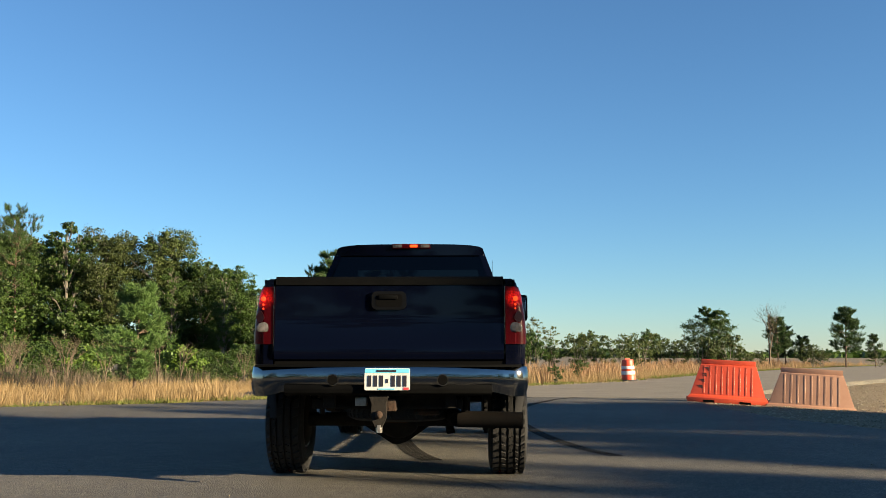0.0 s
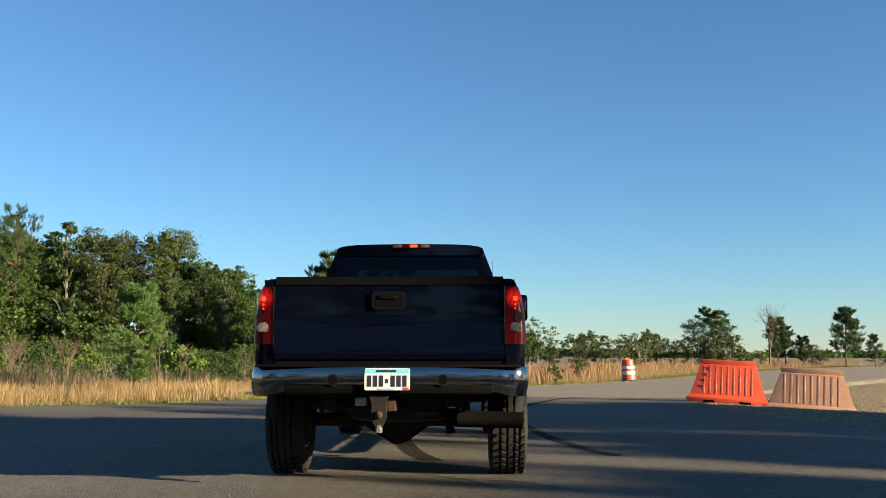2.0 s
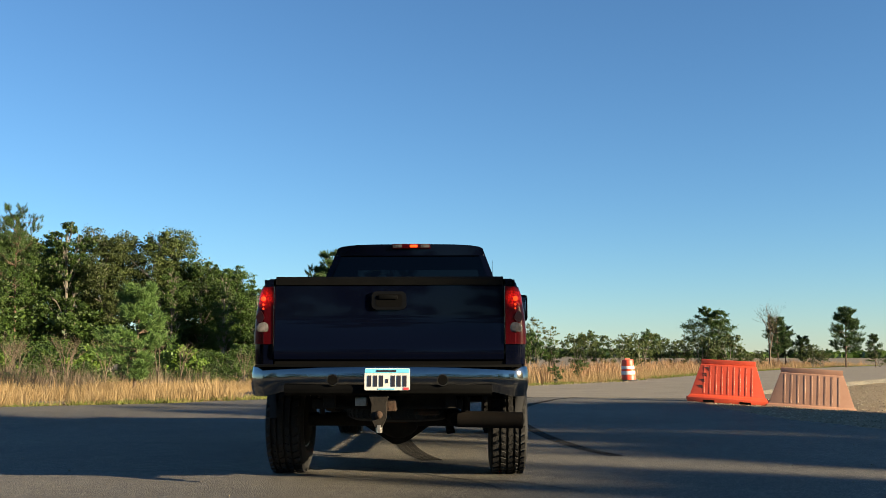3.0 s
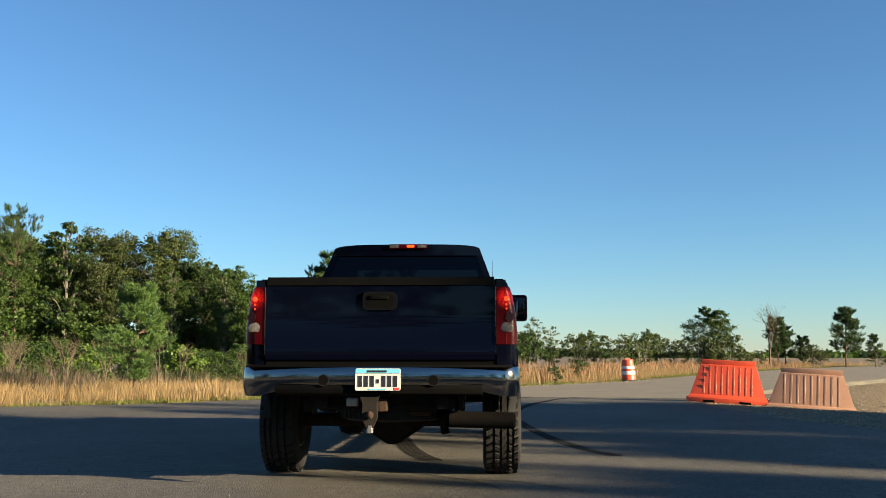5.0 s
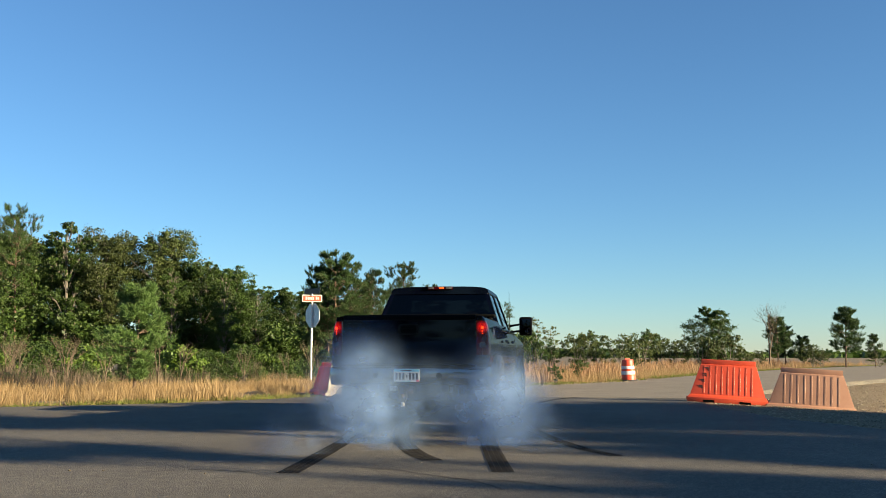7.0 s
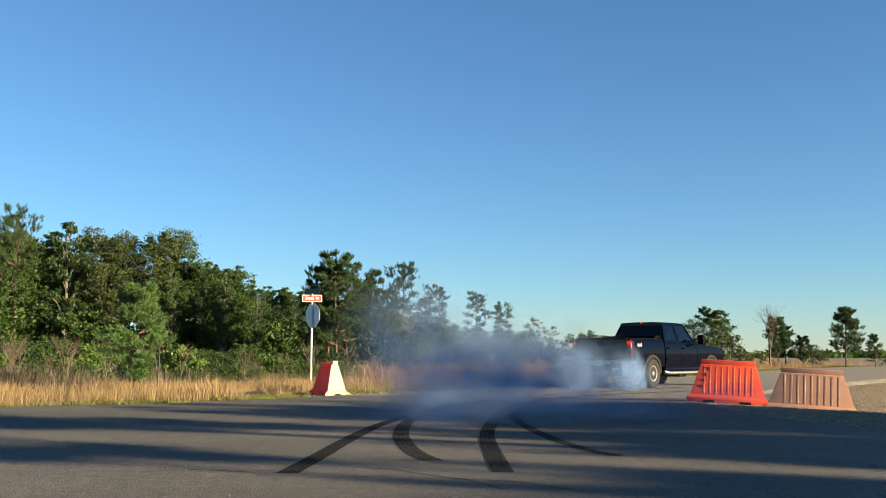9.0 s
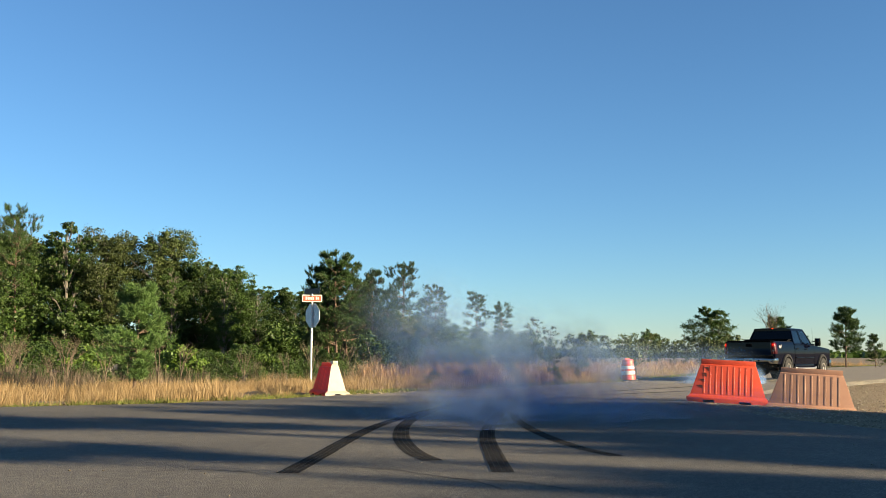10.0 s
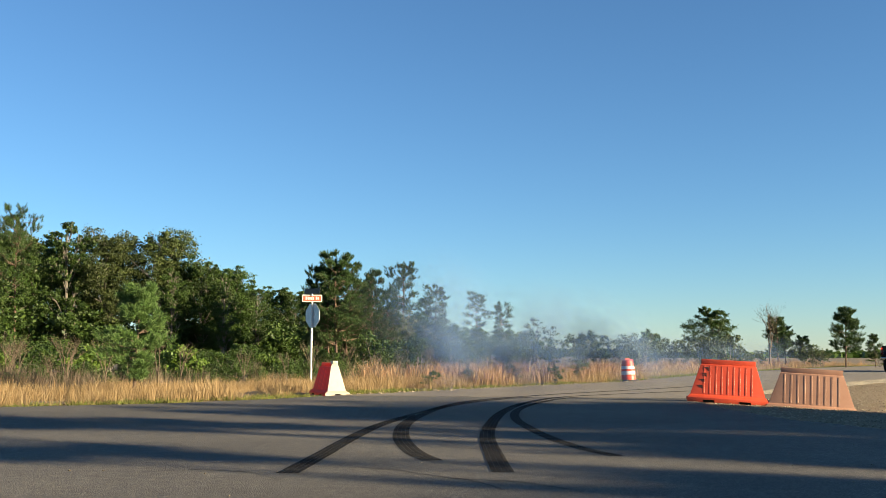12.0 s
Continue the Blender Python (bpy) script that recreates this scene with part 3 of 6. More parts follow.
# narrow kinds made only to cast thin strips of shade, out of view
columnar = broad_tree(17, 12.0, 0.5, 0.06, LEAF, GREYBARK, 0.15, 34, 14, 46, 0.01, "unseen slim columnar broadleaf tree added for its shadow")
high_pine = pine_tree(25, 13.0, 0.75, 0.8, NEEDLE, 18, 26, 0.25, 0.011, 1.0, "unseen tall pine with a high narrow crown, added for its shadow", 8, 0.3)
for kind, height, places in ((columnar, 12.0, ((11.6, 9.5, 1.3, 0), (10.8, 14.0, 1.6, 60), (11.2, 8.0, 1.3, 100), (8.95, 5.8, 0.7, 130), (7.7, 6.4, 1.1, 200), (5.7, 2.8, 1.6, 260), (4.4, 8.0, 1.2, 320), (5.2, 6.5, 0.6, 20))),
                             (high_pine, 13.0, ((6.45, 16.5, 1.0, 0), (7.05, 14.8, 0.9, 230), (9.6, 19.5, 1.6, 80), (10.2, 18.0, 1.4, 140)))):
    back = height / math.tan(se)
    poses = []
    for lane, reach, sx, rz in places:
        p = W * lane + U * (reach - back)
        poses.append(pose(p.x, p.y, -0.03, 0, 0, rz) @ Matrix.Diagonal((sx, sx, 1, 1)))
    for m in poses[1:]:
        copy_thing(kind, m)
    kind.matrix_basis = poses[0]
# unseen trees and bushes behind the camera, added to darken the truck's reflections
for i in range(13):
    m = pose(-34 + 5.0 * i, -24 - 5 * math.sin(i * 1.7), -0.03, 0, 0, 67 * i)
    k = (1.15 + 0.2 * math.sin(i * 2.3)) / slim.scale.x
    copy_thing(slim, m @ Matrix.Diagonal((k * 1.6, k * 1.6, k, 1)))
for i in range(16):
    k = 1.5 / under.scale.x
    copy_thing(under, pose(-34 + 4.0 * i, -21 - 3 * math.sin(i * 2.1), -0.03, 0, 0, 50 * i) @ Matrix.Diagonal((k * 1.3, k * 1.3, k, 1)))
# ---- street furniture ----
ORANGE = worn("orange_polyethylene", (0.4925, 0.05202, 0.0198), (0.5609, 0.07344, 0.03168), 5.0, 0.45, 0, 0.05, 90)
FADED = worn("sun_faded_polyethylene", (0.2995, 0.1489, 0.09216), (0.3571, 0.1964, 0.1267), 4.0, 0.6, 0, 0.08, 90)
RED_PLASTIC = leafy("red_polyethylene_shell", [(0.74, 0.09, 0.05), (0.8, 0.12, 0.06)], 0.5, 0.5)
WHITE_PLASTIC = worn("white_polyethylene", (0.33, 0.2904, 0.2178), (0.396, 0.3564, 0.2772), 6.0, 0.5, 0, 0.05, 90)
BLACK_PAINT = worn("black_stencil", (0.02, 0.018, 0.016), (0.05, 0.04, 0.035), 9.0, 0.8)
# flat black standing in for the shade inside slots, holes, recesses and gaps
OPENING_SHADE = mat("painted_opening_shade", (0.004, 0.004, 0.004), 1.0, 0.0, 0.0)


def loft_box(bm, levels):
    """A closed solid through rectangles (half length, half width, z), a pair of half sizes each."""
    rings = []
    for hx, hy, z in levels:
        rings.append([bm.verts.new((sx * hx, sy * hy, z)) for sx, sy in ((-1, -1), (1, -1), (1, 1), (-1, 1))])
    for a, b in zip(rings, rings[1:]):
        for i in range(4):
            bm.faces.new((a[i], a[(i + 1) % 4], b[(i + 1) % 4], b[i]))
    bm.faces.new(rings[0][::-1])
    bm.faces.new(rings[-1])


def soften(bm, w, seg=2):
    bmesh.ops.bevel(bm, geom=list(bm.edges), offset=w, segments=seg, affect="EDGES", profile=0.6, clamp_overlap=True)


def box(bm, x0, x1, y0, y1, z0, z1):
    vs = [bm.verts.new((x, y, z)) for z in (z0, z1) for x, y in ((x0, y0), (x1, y0), (x1, y1), (x0, y1))]
    for q in ((3, 2, 1, 0), (4, 5, 6, 7), (0, 1, 5, 4), (1, 2, 6, 5), (2, 3, 7, 6), (3, 0, 4, 7)):
        bm.faces.new([vs[i] for i in q])


def barrier(body_mat, end_mat, label, stencil):
    root = new("water_barrier")
    L, H = 0.775, 0.86
    bm = bmesh.new()
    loft_box(bm, [(L, 0.27, 0.0), (L, 0.27, 0.09), (L - 0.03, 0.235, 0.135), (L - 0.05, 0.2, 0.15), (L - 0.235, 0.085, H - 0.11), (L - 0.245, 0.07, H - 0.1)])
    soften(bm, 0.012)
    part("body", bm, body_mat, root, smooth=True)
    bm = bmesh.new()
    loft_box(bm, [(L - 0.245, 0.05, H - 0.105), (L - 0.245, 0.045, H)])
    soften(bm, 0.01)
    part("top_rail", bm, body_mat, root, smooth=True)
    slope = math.atan2(0.2 - 0.085, H - 0.26)
    for side in (-1, 1):
        for i in range(9):
            x = -0.46 + 0.115 * i
            bm = bmesh.new()
            bm2 = [(-0.018, 0.0), (0.018, 0.0), (0.012, 0.0075), (-0.012, 0.0075)]
            lo, hi = 0.175, H - 0.135
            rings = []
            for z in (lo, hi):
                yy = 0.2 + (0.085 - 0.2) * (z - 0.15) / (H - 0.26)
                rings.append([bm.verts.new((x + dx, side * (yy + dy - 0.004), z)) for dx, dy in bm2])
            for k in range(4):
                bm.faces.new((rings[0][k], rings[0][(k + 1) % 4], rings[1][(k + 1) % 4], rings[1][k]))
            bm.faces.new(rings[0][::-1])
            bm.faces.new(rings[1])
            part("rib", bm, body_mat, root)
        for x in (-0.36, 0.34):
            bm = bmesh.new()
            box(bm, x - 0.11, x + 0.11, side * 0.262, side * 0.273, 0.004, 0.05)
            part("forklift_slot", bm, OPENING_SHADE, root)
    for side in (-1, 1):
        bm = bmesh.new()
        box(bm, side * (L - 0.002) - 0.03, side * (L - 0.002) + 0.03, -0.07, 0.07, 0.02, 0.1)
        soften(bm, 0.01)
        part("coupling", bm, end_mat, root)
    if end_mat is not body_mat:
        bm = bmesh.new()
        vs = []
        for hw, x, z in ((0.275, L + 0.034, -0.01), (0.275, L + 0.034, 0.09), (0.205, L - 0.045, 0.15), (0.088, L - 0.229, H - 0.11), (0.05, L - 0.235, H + 0.004)):
            vs.append((bm.verts.new((x, -hw, z)), bm.verts.new((x, hw, z))))
        for a, b in zip(vs, vs[1:]):
            bm.faces.new((a[0], a[1], b[1], b[0]))
        ext = bmesh.ops.extrude_face_region(bm, geom=list(bm.faces))
        bmesh.ops.translate(bm, vec=(-0.035, 0, 0), verts=[e for e in ext["geom"] if isinstance(e, bmesh.types.BMVert)])
        part("end_panel", bm, end_mat, root, "cream-white moulded end")
        bm = bmesh.new()
        box(bm, L - 0.02, L + 0.04, -0.06, 0.06, 0.003, 0.075)
        part("drain_notch", bm, OPENING_SHADE, root)
        bm = bmesh.new()
        box(bm, L - 0.42, L - 0.19, -0.058, 0.058, H - 0.03, H + 0.045)
        soften(bm, 0.012)
        part("top_cap", bm, end_mat, root, "cream-white moulded cap", True)
    if stencil:
        for i in range(4):
            z = 0.3 + 0.12 * i
            yy = 0.2 + (0.085 - 0.2) * (z - 0.15) / (H - 0.26)
            bm = bmesh.new()
            x = -0.655 + (z - 0.15) * 0.32 + 0.08
            for dz in (-0.04, 0.03) if i % 2 else (-0.04, -0.005, 0.03):
                box(bm, x - 0.035, x + 0.03, -yy - 0.006, -yy + 0.02, z + dz - 0.008, z + dz + 0.008)
            box(bm, x + 0.022, x + 0.036, -yy - 0.007, -yy + 0.02, z - 0.046, z + 0.036)
            part("stencil_mark", bm, BLACK_PAINT, root, "black stencilled mark")
    return tagged(root, label, "traffic barrier", "water barriers")


b1 = barrier(ORANGE, ORANGE, "bright orange ribbed plastic water barrier with black stencil", True)
b1.matrix_basis = pose(5.75, 19.5, -0.035, 0, 3.2, -17)
b2 = barrier(FADED, FADED, "sun-faded pinkish plastic water barrier on gravel", False)
b2.matrix_basis = pose(7.23, 18.98, -0.2, 0, 3.4, -19) @ Matrix.Diagonal((1.08, 1.0, 1.0, 1))
b3 = barrier(RED_PLASTIC, WHITE_PLASTIC, "red and white plastic water barrier at the verge", False)
b3.matrix_basis = pose(-2.79, 23.5, -0.05, 0, 0, -68) @ Matrix.Diagonal((1.0, 1.08, 0.93, 1))

RUBBER = worn("black_rubber", (0.018, 0.018, 0.018), (0.04, 0.038, 0.036), 7.0, 0.8, 0, 0.2, 80)
REFLECT = worn("white_reflective_band", (0.5184, 0.504, 0.4896), (0.612, 0.5976, 0.576), 9.0, 0.4)


def lathe(bm, profile, n=28):
    rings = [[bm.verts.new((r * math.cos(2 * math.pi * i / n), r * math.sin(2 * math.pi * i / n), z)) for i in range(n)] for r, z in profile]
    for a, b in zip(rings, rings[1:]):
        for i in range(n):
            bm.faces.new((a[i], a[(i + 1) % n], b[(i + 1) % n], b[i]))
    bm.faces.new(rings[0][::-1])
    bm.faces.new(rings[-1])


def traffic_drum(x, y, z):
    root = new("traffic_drum")
    bm = bmesh.new()
    lathe(bm, [(0.27, 0.0), (0.27, 0.03), (0.25, 0.035), (0.25, 0.2), (0.243, 0.21), (0.238, 0.4), (0.23, 0.41), (0.222, 0.58), (0.212, 0.59), (0.205, 0.75), (0.19, 0.78), (0.08, 0.79)])
    part("body", bm, ORANGE, root, smooth=True)
    for z0, z1, r0, r1 in ((0.25, 0.37, 0.247, 0.243), (0.45, 0.55, 0.236, 0.23)):
        bm = bmesh.new()
        lathe(bm, [(r0, z0), (r0 + 0.003, z0 + 0.004), (r1 + 0.003, z1 - 0.004), (r1, z1)])
        part("reflective_band", bm, REFLECT, root, "white reflective band", True)
    bm = bmesh.new()
    lathe(bm, [(0.33, 0.0), (0.34, 0.03), (0.31, 0.06), (0.272, 0.062)])
    part("base_ring", bm, RUBBER, root, "black rubber ring", True)
    bm = bmesh.new()
    box(bm, -0.09, 0.09, -0.02, 0.02, 0.785, 0.83)
    soften(bm, 0.01)
    part("handle", bm, ORANGE, root)
    root.matrix_basis = pose(x, y, z, 0, -3, 15)
    tagged(root, "orange traffic drum with two white reflective bands", "traffic drum")


traffic_drum(6.72, 34.8, -0.005)

ALU = worn("sheet_aluminium", (0.34, 0.37, 0.4), (0.46, 0.49, 0.52), 4.0, 0.45, 0.6, 0.05)
POLE = worn("galvanised_post", (0.66, 0.64, 0.6), (0.8, 0.78, 0.74), 7.0, 0.5, 0.2, 0.1)
BROWN_SIGN = worn("reddish_brown_sign", (0.32, 0.085, 0.04), (0.4, 0.12, 0.06), 8.0, 0.4)
DARK_SIGN = worn("dark_sign_back", (0.02, 0.03, 0.03), (0.05, 0.06, 0.055), 8.0, 0.4)
SIGN_WHITE = mat("sign_white", (0.6, 0.58, 0.55), 0.4)


def road_sign():
    root = new("road_sign")
    bm = bmesh.new()
    for s in (-1, 1):
        box(bm, s * 0.012 - 0.012, s * 0.012 + 0.012, -0.028 + 0.01 * (s > 0), 0.012, -0.05, 2.5)
    soften(bm, 0.003, 1)
    part("post", bm, POLE, root, "white-grey steel post")
    bm = bmesh.new()
    vs = [bm.verts.new((0.39 * math.cos(math.pi / 8 + i * math.pi / 4), 0.02, 2.16 + 0.39 * math.sin(math.pi / 8 + i * math.pi / 4))) for i in range(8)]
    fc = bm.faces.new(vs)
    ext = bmesh.ops.extrude_face_region(bm, geom=[fc])
    bmesh.ops.translate(bm, vec=(0, 0.006, 0), verts=[e for e in ext["geom"] if isinstance(e, bmesh.types.BMVert)])
    part("octagon_plate", bm, ALU, root, "bare aluminium back of an octagonal sign")
    bm = bmesh.new()
    box(bm, -0.3, 0.3, -0.01, 0.01, 2.57, 2.79)
    blade = part("name_blade", bm, SIGN_WHITE, root, "brown street name blade with white border")
    blade.matrix_basis = pose(0, 0, 0, 0, 0, 50)
    bm = bmesh.new()
    box(bm, -0.275, 0.275, -0.014, 0.014, 2.595, 2.765)
    part("panel", bm, BROWN_SIGN, blade)
    for x0, x1 in ((-0.2, -0.155), (-0.14, -0.1), (-0.088, -0.05), (-0.038, 0.0), (0.012, 0.05), (0.11, 0.155), (0.168, 0.2)):
        bm = bmesh.new()
        box(bm, x0, x1, -0.018, 0.018, 2.64, 2.72 if x0 not in (-0.2, 0.11) else 2.735)
        part("letter_bar", bm, SIGN_WHITE, blade)
    bm = bmesh.new()
    box(bm, -0.3, 0.3, -0.008, 0.008, 2.82, 2.98)
    cross = part("cross_blade", bm, DARK_SIGN, root, "dark second name blade")
    cross.matrix_basis = pose(0, 0, 0, 0, 0, 15)
    bm = bmesh.new()
    box(bm, -0.012, 0.012, -0.012, 0.012, 2.5, 2.84)
    part("bracket", bm, POLE, root)
    root.matrix_basis = pose(-3.98, 29.0, -0.03, 0, 0, -47)
    tagged(root, "stop sign seen from behind with brown street name blade", "road sign")


road_sign()
# ---- what moves ----
# seconds, x, y, heading (degrees) and rise of the body of the truck's rear axle on the road
TRUCK_ROWS = [(0.0, -0.338, 7.735, -1.5, 0), (3.2, -0.338, 7.735, -1.5, 0), (4.3, -0.345, 7.735, -1.8, 0), (4.8, -0.372, 7.735, -2.3, 0.0), (5.2, -0.388, 7.745, -2.3, -0.012), (5.5, -0.392, 7.87, -2.3, -0.034),
              (5.75, -0.4, 8.26, -3.0, -0.03), (6.0, -0.4, 8.87, -3.6, -0.026), (6.25, -0.38, 9.52, -4.0, -0.028), (6.5, -0.357, 10.24, -4.5, -0.034), (6.8, -0.28, 11.42, -6.8, -0.052), (7.0, -0.22, 12.33, -8.6, -0.068),
              (7.2, -0.16, 13.33, -10.6, -0.07), (7.6, 0.28, 15.95, -17.0, -0.055), (8.0, 1.0, 19.2, -25.0, -0.055), (8.4, 2.35, 22.75, -34.0, -0.05), (8.8, 4.05, 26.4, -40.5, -0.05), (9.1, 5.85, 28.5, -39.0, -0.035),
              (9.5, 8.3, 30.95, -37.0, -0.02), (9.85, 10.65, 33.75, -38.0, -0.017), (10.2, 13.1, 36.8, -39.4, -0.015), (10.5, 15.25, 39.55, -39.4, -0.008), (10.8, 17.4, 42.4, -39.2, 0), (11.2, 20.3, 46.2, -38.8, 0), (12.0, 25.9, 53.9, -38.0, 0)]


# ---- the pickup truck: x to its right, y forward, origin under the rear axle ----
def car_paint():
    m = mat("navy_car_paint", (0.001, 0.0016, 0.0052), 0.5, 0.0, 0.0)
    p = m.node_tree.nodes["Principled BSDF"]
    p.inputs["Coat Weight"].default_value = 0.32
    p.inputs["Coat Roughness"].default_value = 0.05
    n = noise_node(m, 3.0, 5.0, 0.65)
    r = ramp(m, [(0.35, (0.4, 0.4, 0.4)), (0.7, (0.6, 0.6, 0.6))])
    link(m, n, "Fac", r, "Fac")
    link(m, r, "Color", p, "Roughness")
    return m


def glass_material(name, tint, clear):
    m = mat(name, tint, 0.03, 0.0, 0.5)
    nt = m.node_tree
    t = node(m, "BsdfTransparent")
    t.inputs["Color"].default_value = (*clear, 1)
    g = node(m, "BsdfGlossy", Roughness=0.02)
    fr = node(m, "Fresnel", IOR=1.45)
    mx = node(m, "MixShader")
    link(m, fr, 0, mx, 0)
    link(m, t, 0, mx, 1)
    link(m, g, 0, mx, 2)
    link(m, mx, 0, nt.nodes["Material Output"], "Surface")
    return m


def glow(name, color, strength, base):
    m = mat(name, base, 0.25)
    p = m.node_tree.nodes["Principled BSDF"]
    p.inputs["Specular IOR Level"].default_value = 0.12
    p.inputs["Emission Color"].default_value = (*color, 1)
    p.inputs["Emission Strength"].default_value = strength
    return m


PAINT = car_paint()
CHROME = worn("chrome", (0.235, 0.235, 0.23), (0.31, 0.308, 0.298), 5.0, 0.1, 1.0, 0.03, 40)
TRIM = worn("black_grained_plastic", (0.0013, 0.0014, 0.0014), (0.0026, 0.0027, 0.0027), 9.0, 0.7, 0, 0.1, 120, 0.05)
FLARE = worn("grey_flare_plastic", (0.015, 0.0155, 0.0165), (0.025, 0.025, 0.025), 7.0, 0.7, 0, 0.1, 120, 0.1)
BEZEL = worn("dark_satin_plastic", (0.0016, 0.0016, 0.0016), (0.003, 0.003, 0.003), 9.0, 0.4, 0, 0.05, 120, 0.18)
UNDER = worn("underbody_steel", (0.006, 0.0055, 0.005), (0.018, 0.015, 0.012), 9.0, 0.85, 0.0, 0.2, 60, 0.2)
RUST = worn("rusty_steel", (0.015, 0.01, 0.007), (0.05, 0.024, 0.012), 14.0, 0.9, 0.2, 0.4, 60)
PIPE_STEEL = worn("dark_pipe_steel", (0.0018, 0.0015, 0.0012), (0.006, 0.004, 0.0027), 9.0, 0.85, 0, 0.2, 60, 0.15)
STEEL = worn("bare_steel", (0.3, 0.28, 0.25), (0.5, 0.48, 0.45), 14.0, 0.4, 0.9, 0.2, 60)
ALLOY = worn("polished_alloy", (0.6, 0.58, 0.54), (0.75, 0.73, 0.7), 8.0, 0.28, 0.9, 0.05, 50)
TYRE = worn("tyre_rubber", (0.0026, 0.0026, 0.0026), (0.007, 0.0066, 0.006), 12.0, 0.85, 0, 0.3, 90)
def lit_lens():
    """Red faceted lens, brightest round the bulb."""
    m = glow("red_lens", (1.0, 0.015, 0.012), 0.0, (0.026, 0.0007, 0.0018))
    p = m.node_tree.nodes["Principled BSDF"]
    tc = node(m, "TexCoord")
    sep = node(m, "SeparateXYZ")
    link(m, tc, "Object", sep, 0)
    ab = node(m, "Math")
    ab.operation = "ABSOLUTE"
    link(m, sep, "X", ab, 0)
    com = node(m, "CombineXYZ")
    link(m, ab, 0, com, "X")
    link(m, sep, "Z", com, "Z")
    far = node(m, "VectorMath")
    far.operation = "DISTANCE"
    far.inputs[1].default_value = (0.862, 0.0, 1.315)
    link(m, com, 0, far, 0)
    mr = node(m, "MapRange")
    mr.interpolation_type = "SMOOTHSTEP"
    for k, val in (("From Min", 0.085), ("From Max", 0.005), ("To Min", 0.004), ("To Max", 0.26)):
        mr.inputs[k].default_value = val
    link(m, far, "Value", mr, "Value")
    facets = node(m, "TexVoronoi", Scale=75.0)
    link(m, tc, "Object", facets, "Vector")
    fr = node(m, "MapRange")
    for k, val in (("From Min", 0.1), ("From Max", 0.7), ("To Min", 1.5), ("To Max", 0.35)):
        fr.inputs[k].default_value = val
    link(m, facets, "Distance", fr, "Value")
    mul = node(m, "Math")
    mul.operation = "MULTIPLY"
    link(m, mr, "Result", mul, 0)
    link(m, fr, "Result", mul, 1)
    link(m, mul, 0, p, "Emission Strength")
    bp = node(m, "Bump", Strength=0.12, Distance=0.003)
    link(m, facets, "Distance", bp, "Height")
    link(m, bp, "Normal", p, "Normal")
    return m


RED_LENS = lit_lens()
LENS_DARK = mat("dark_red_divider", (0.012, 0.001, 0.001), 0.3)
DECAL_PALE = worn("pale_decal_film", (0.5, 0.42, 0.36), (0.62, 0.54, 0.48), 20.0, 0.5)
EDGE_STRIP = worn("grey_edge_strip", (0.09, 0.09, 0.09), (0.14, 0.14, 0.135), 9.0, 0.5)
CLEAR_LENS = worn("clear_lens", (0.035, 0.033, 0.031), (0.1, 0.094, 0.088), 40.0, 0.15, 0, 0.3, 120, 0.4)
BULB = glow("lit_brake_bulb", (1.0, 0.045, 0.012), 0.8, (0.3, 0.01, 0.01))
AMBER_BULB = glow("lit_high_brake_bulb", (1.0, 0.07, 0.01), 0.55, (0.6, 0.05, 0.02))
TINT = glass_material("tinted_glass", (0.01, 0.01, 0.012), (0.014, 0.016, 0.018))
SIDE_GLASS = glass_material("side_glass", (0.01, 0.01, 0.012), (0.55, 0.6, 0.6))
PLATE_WHITE = worn("plate_white", (0.46, 0.47, 0.46), (0.54, 0.54, 0.52), 30.0, 0.4)
PLATE_BLUE = mat("plate_blue", (0.12, 0.45, 0.62), 0.4)
PLATE_INK = mat("plate_ink", (0.012, 0.012, 0.02), 0.5)
PLATE_RED = mat("plate_red", (0.6, 0.04, 0.05), 0.5)
CLOTH = worn("grey_seat_cloth", (0.16, 0.15, 0.14), (0.24, 0.23, 0.21), 20.0, 0.9)

truck = new("pickup_truck")
truck.empty_display_size = 0.5

PROFILE = [(0.5, 0.89), (0.6, 0.91), (0.72, 0.925), (0.95, 0.933), (1.08, 0.934), (1.2, 0.924), (1.34, 0.9), (1.42, 0.872), (1.46, 0.83)]


def half_width(z):
    for (z0, x0), (z1, x1) in zip(PROFILE, PROFILE[1:]):
        if z <= z1:
            return x0 + (x1 - x0) * max(0.0, z - z0) / (z1 - z0)
    return PROFILE[-1][1]


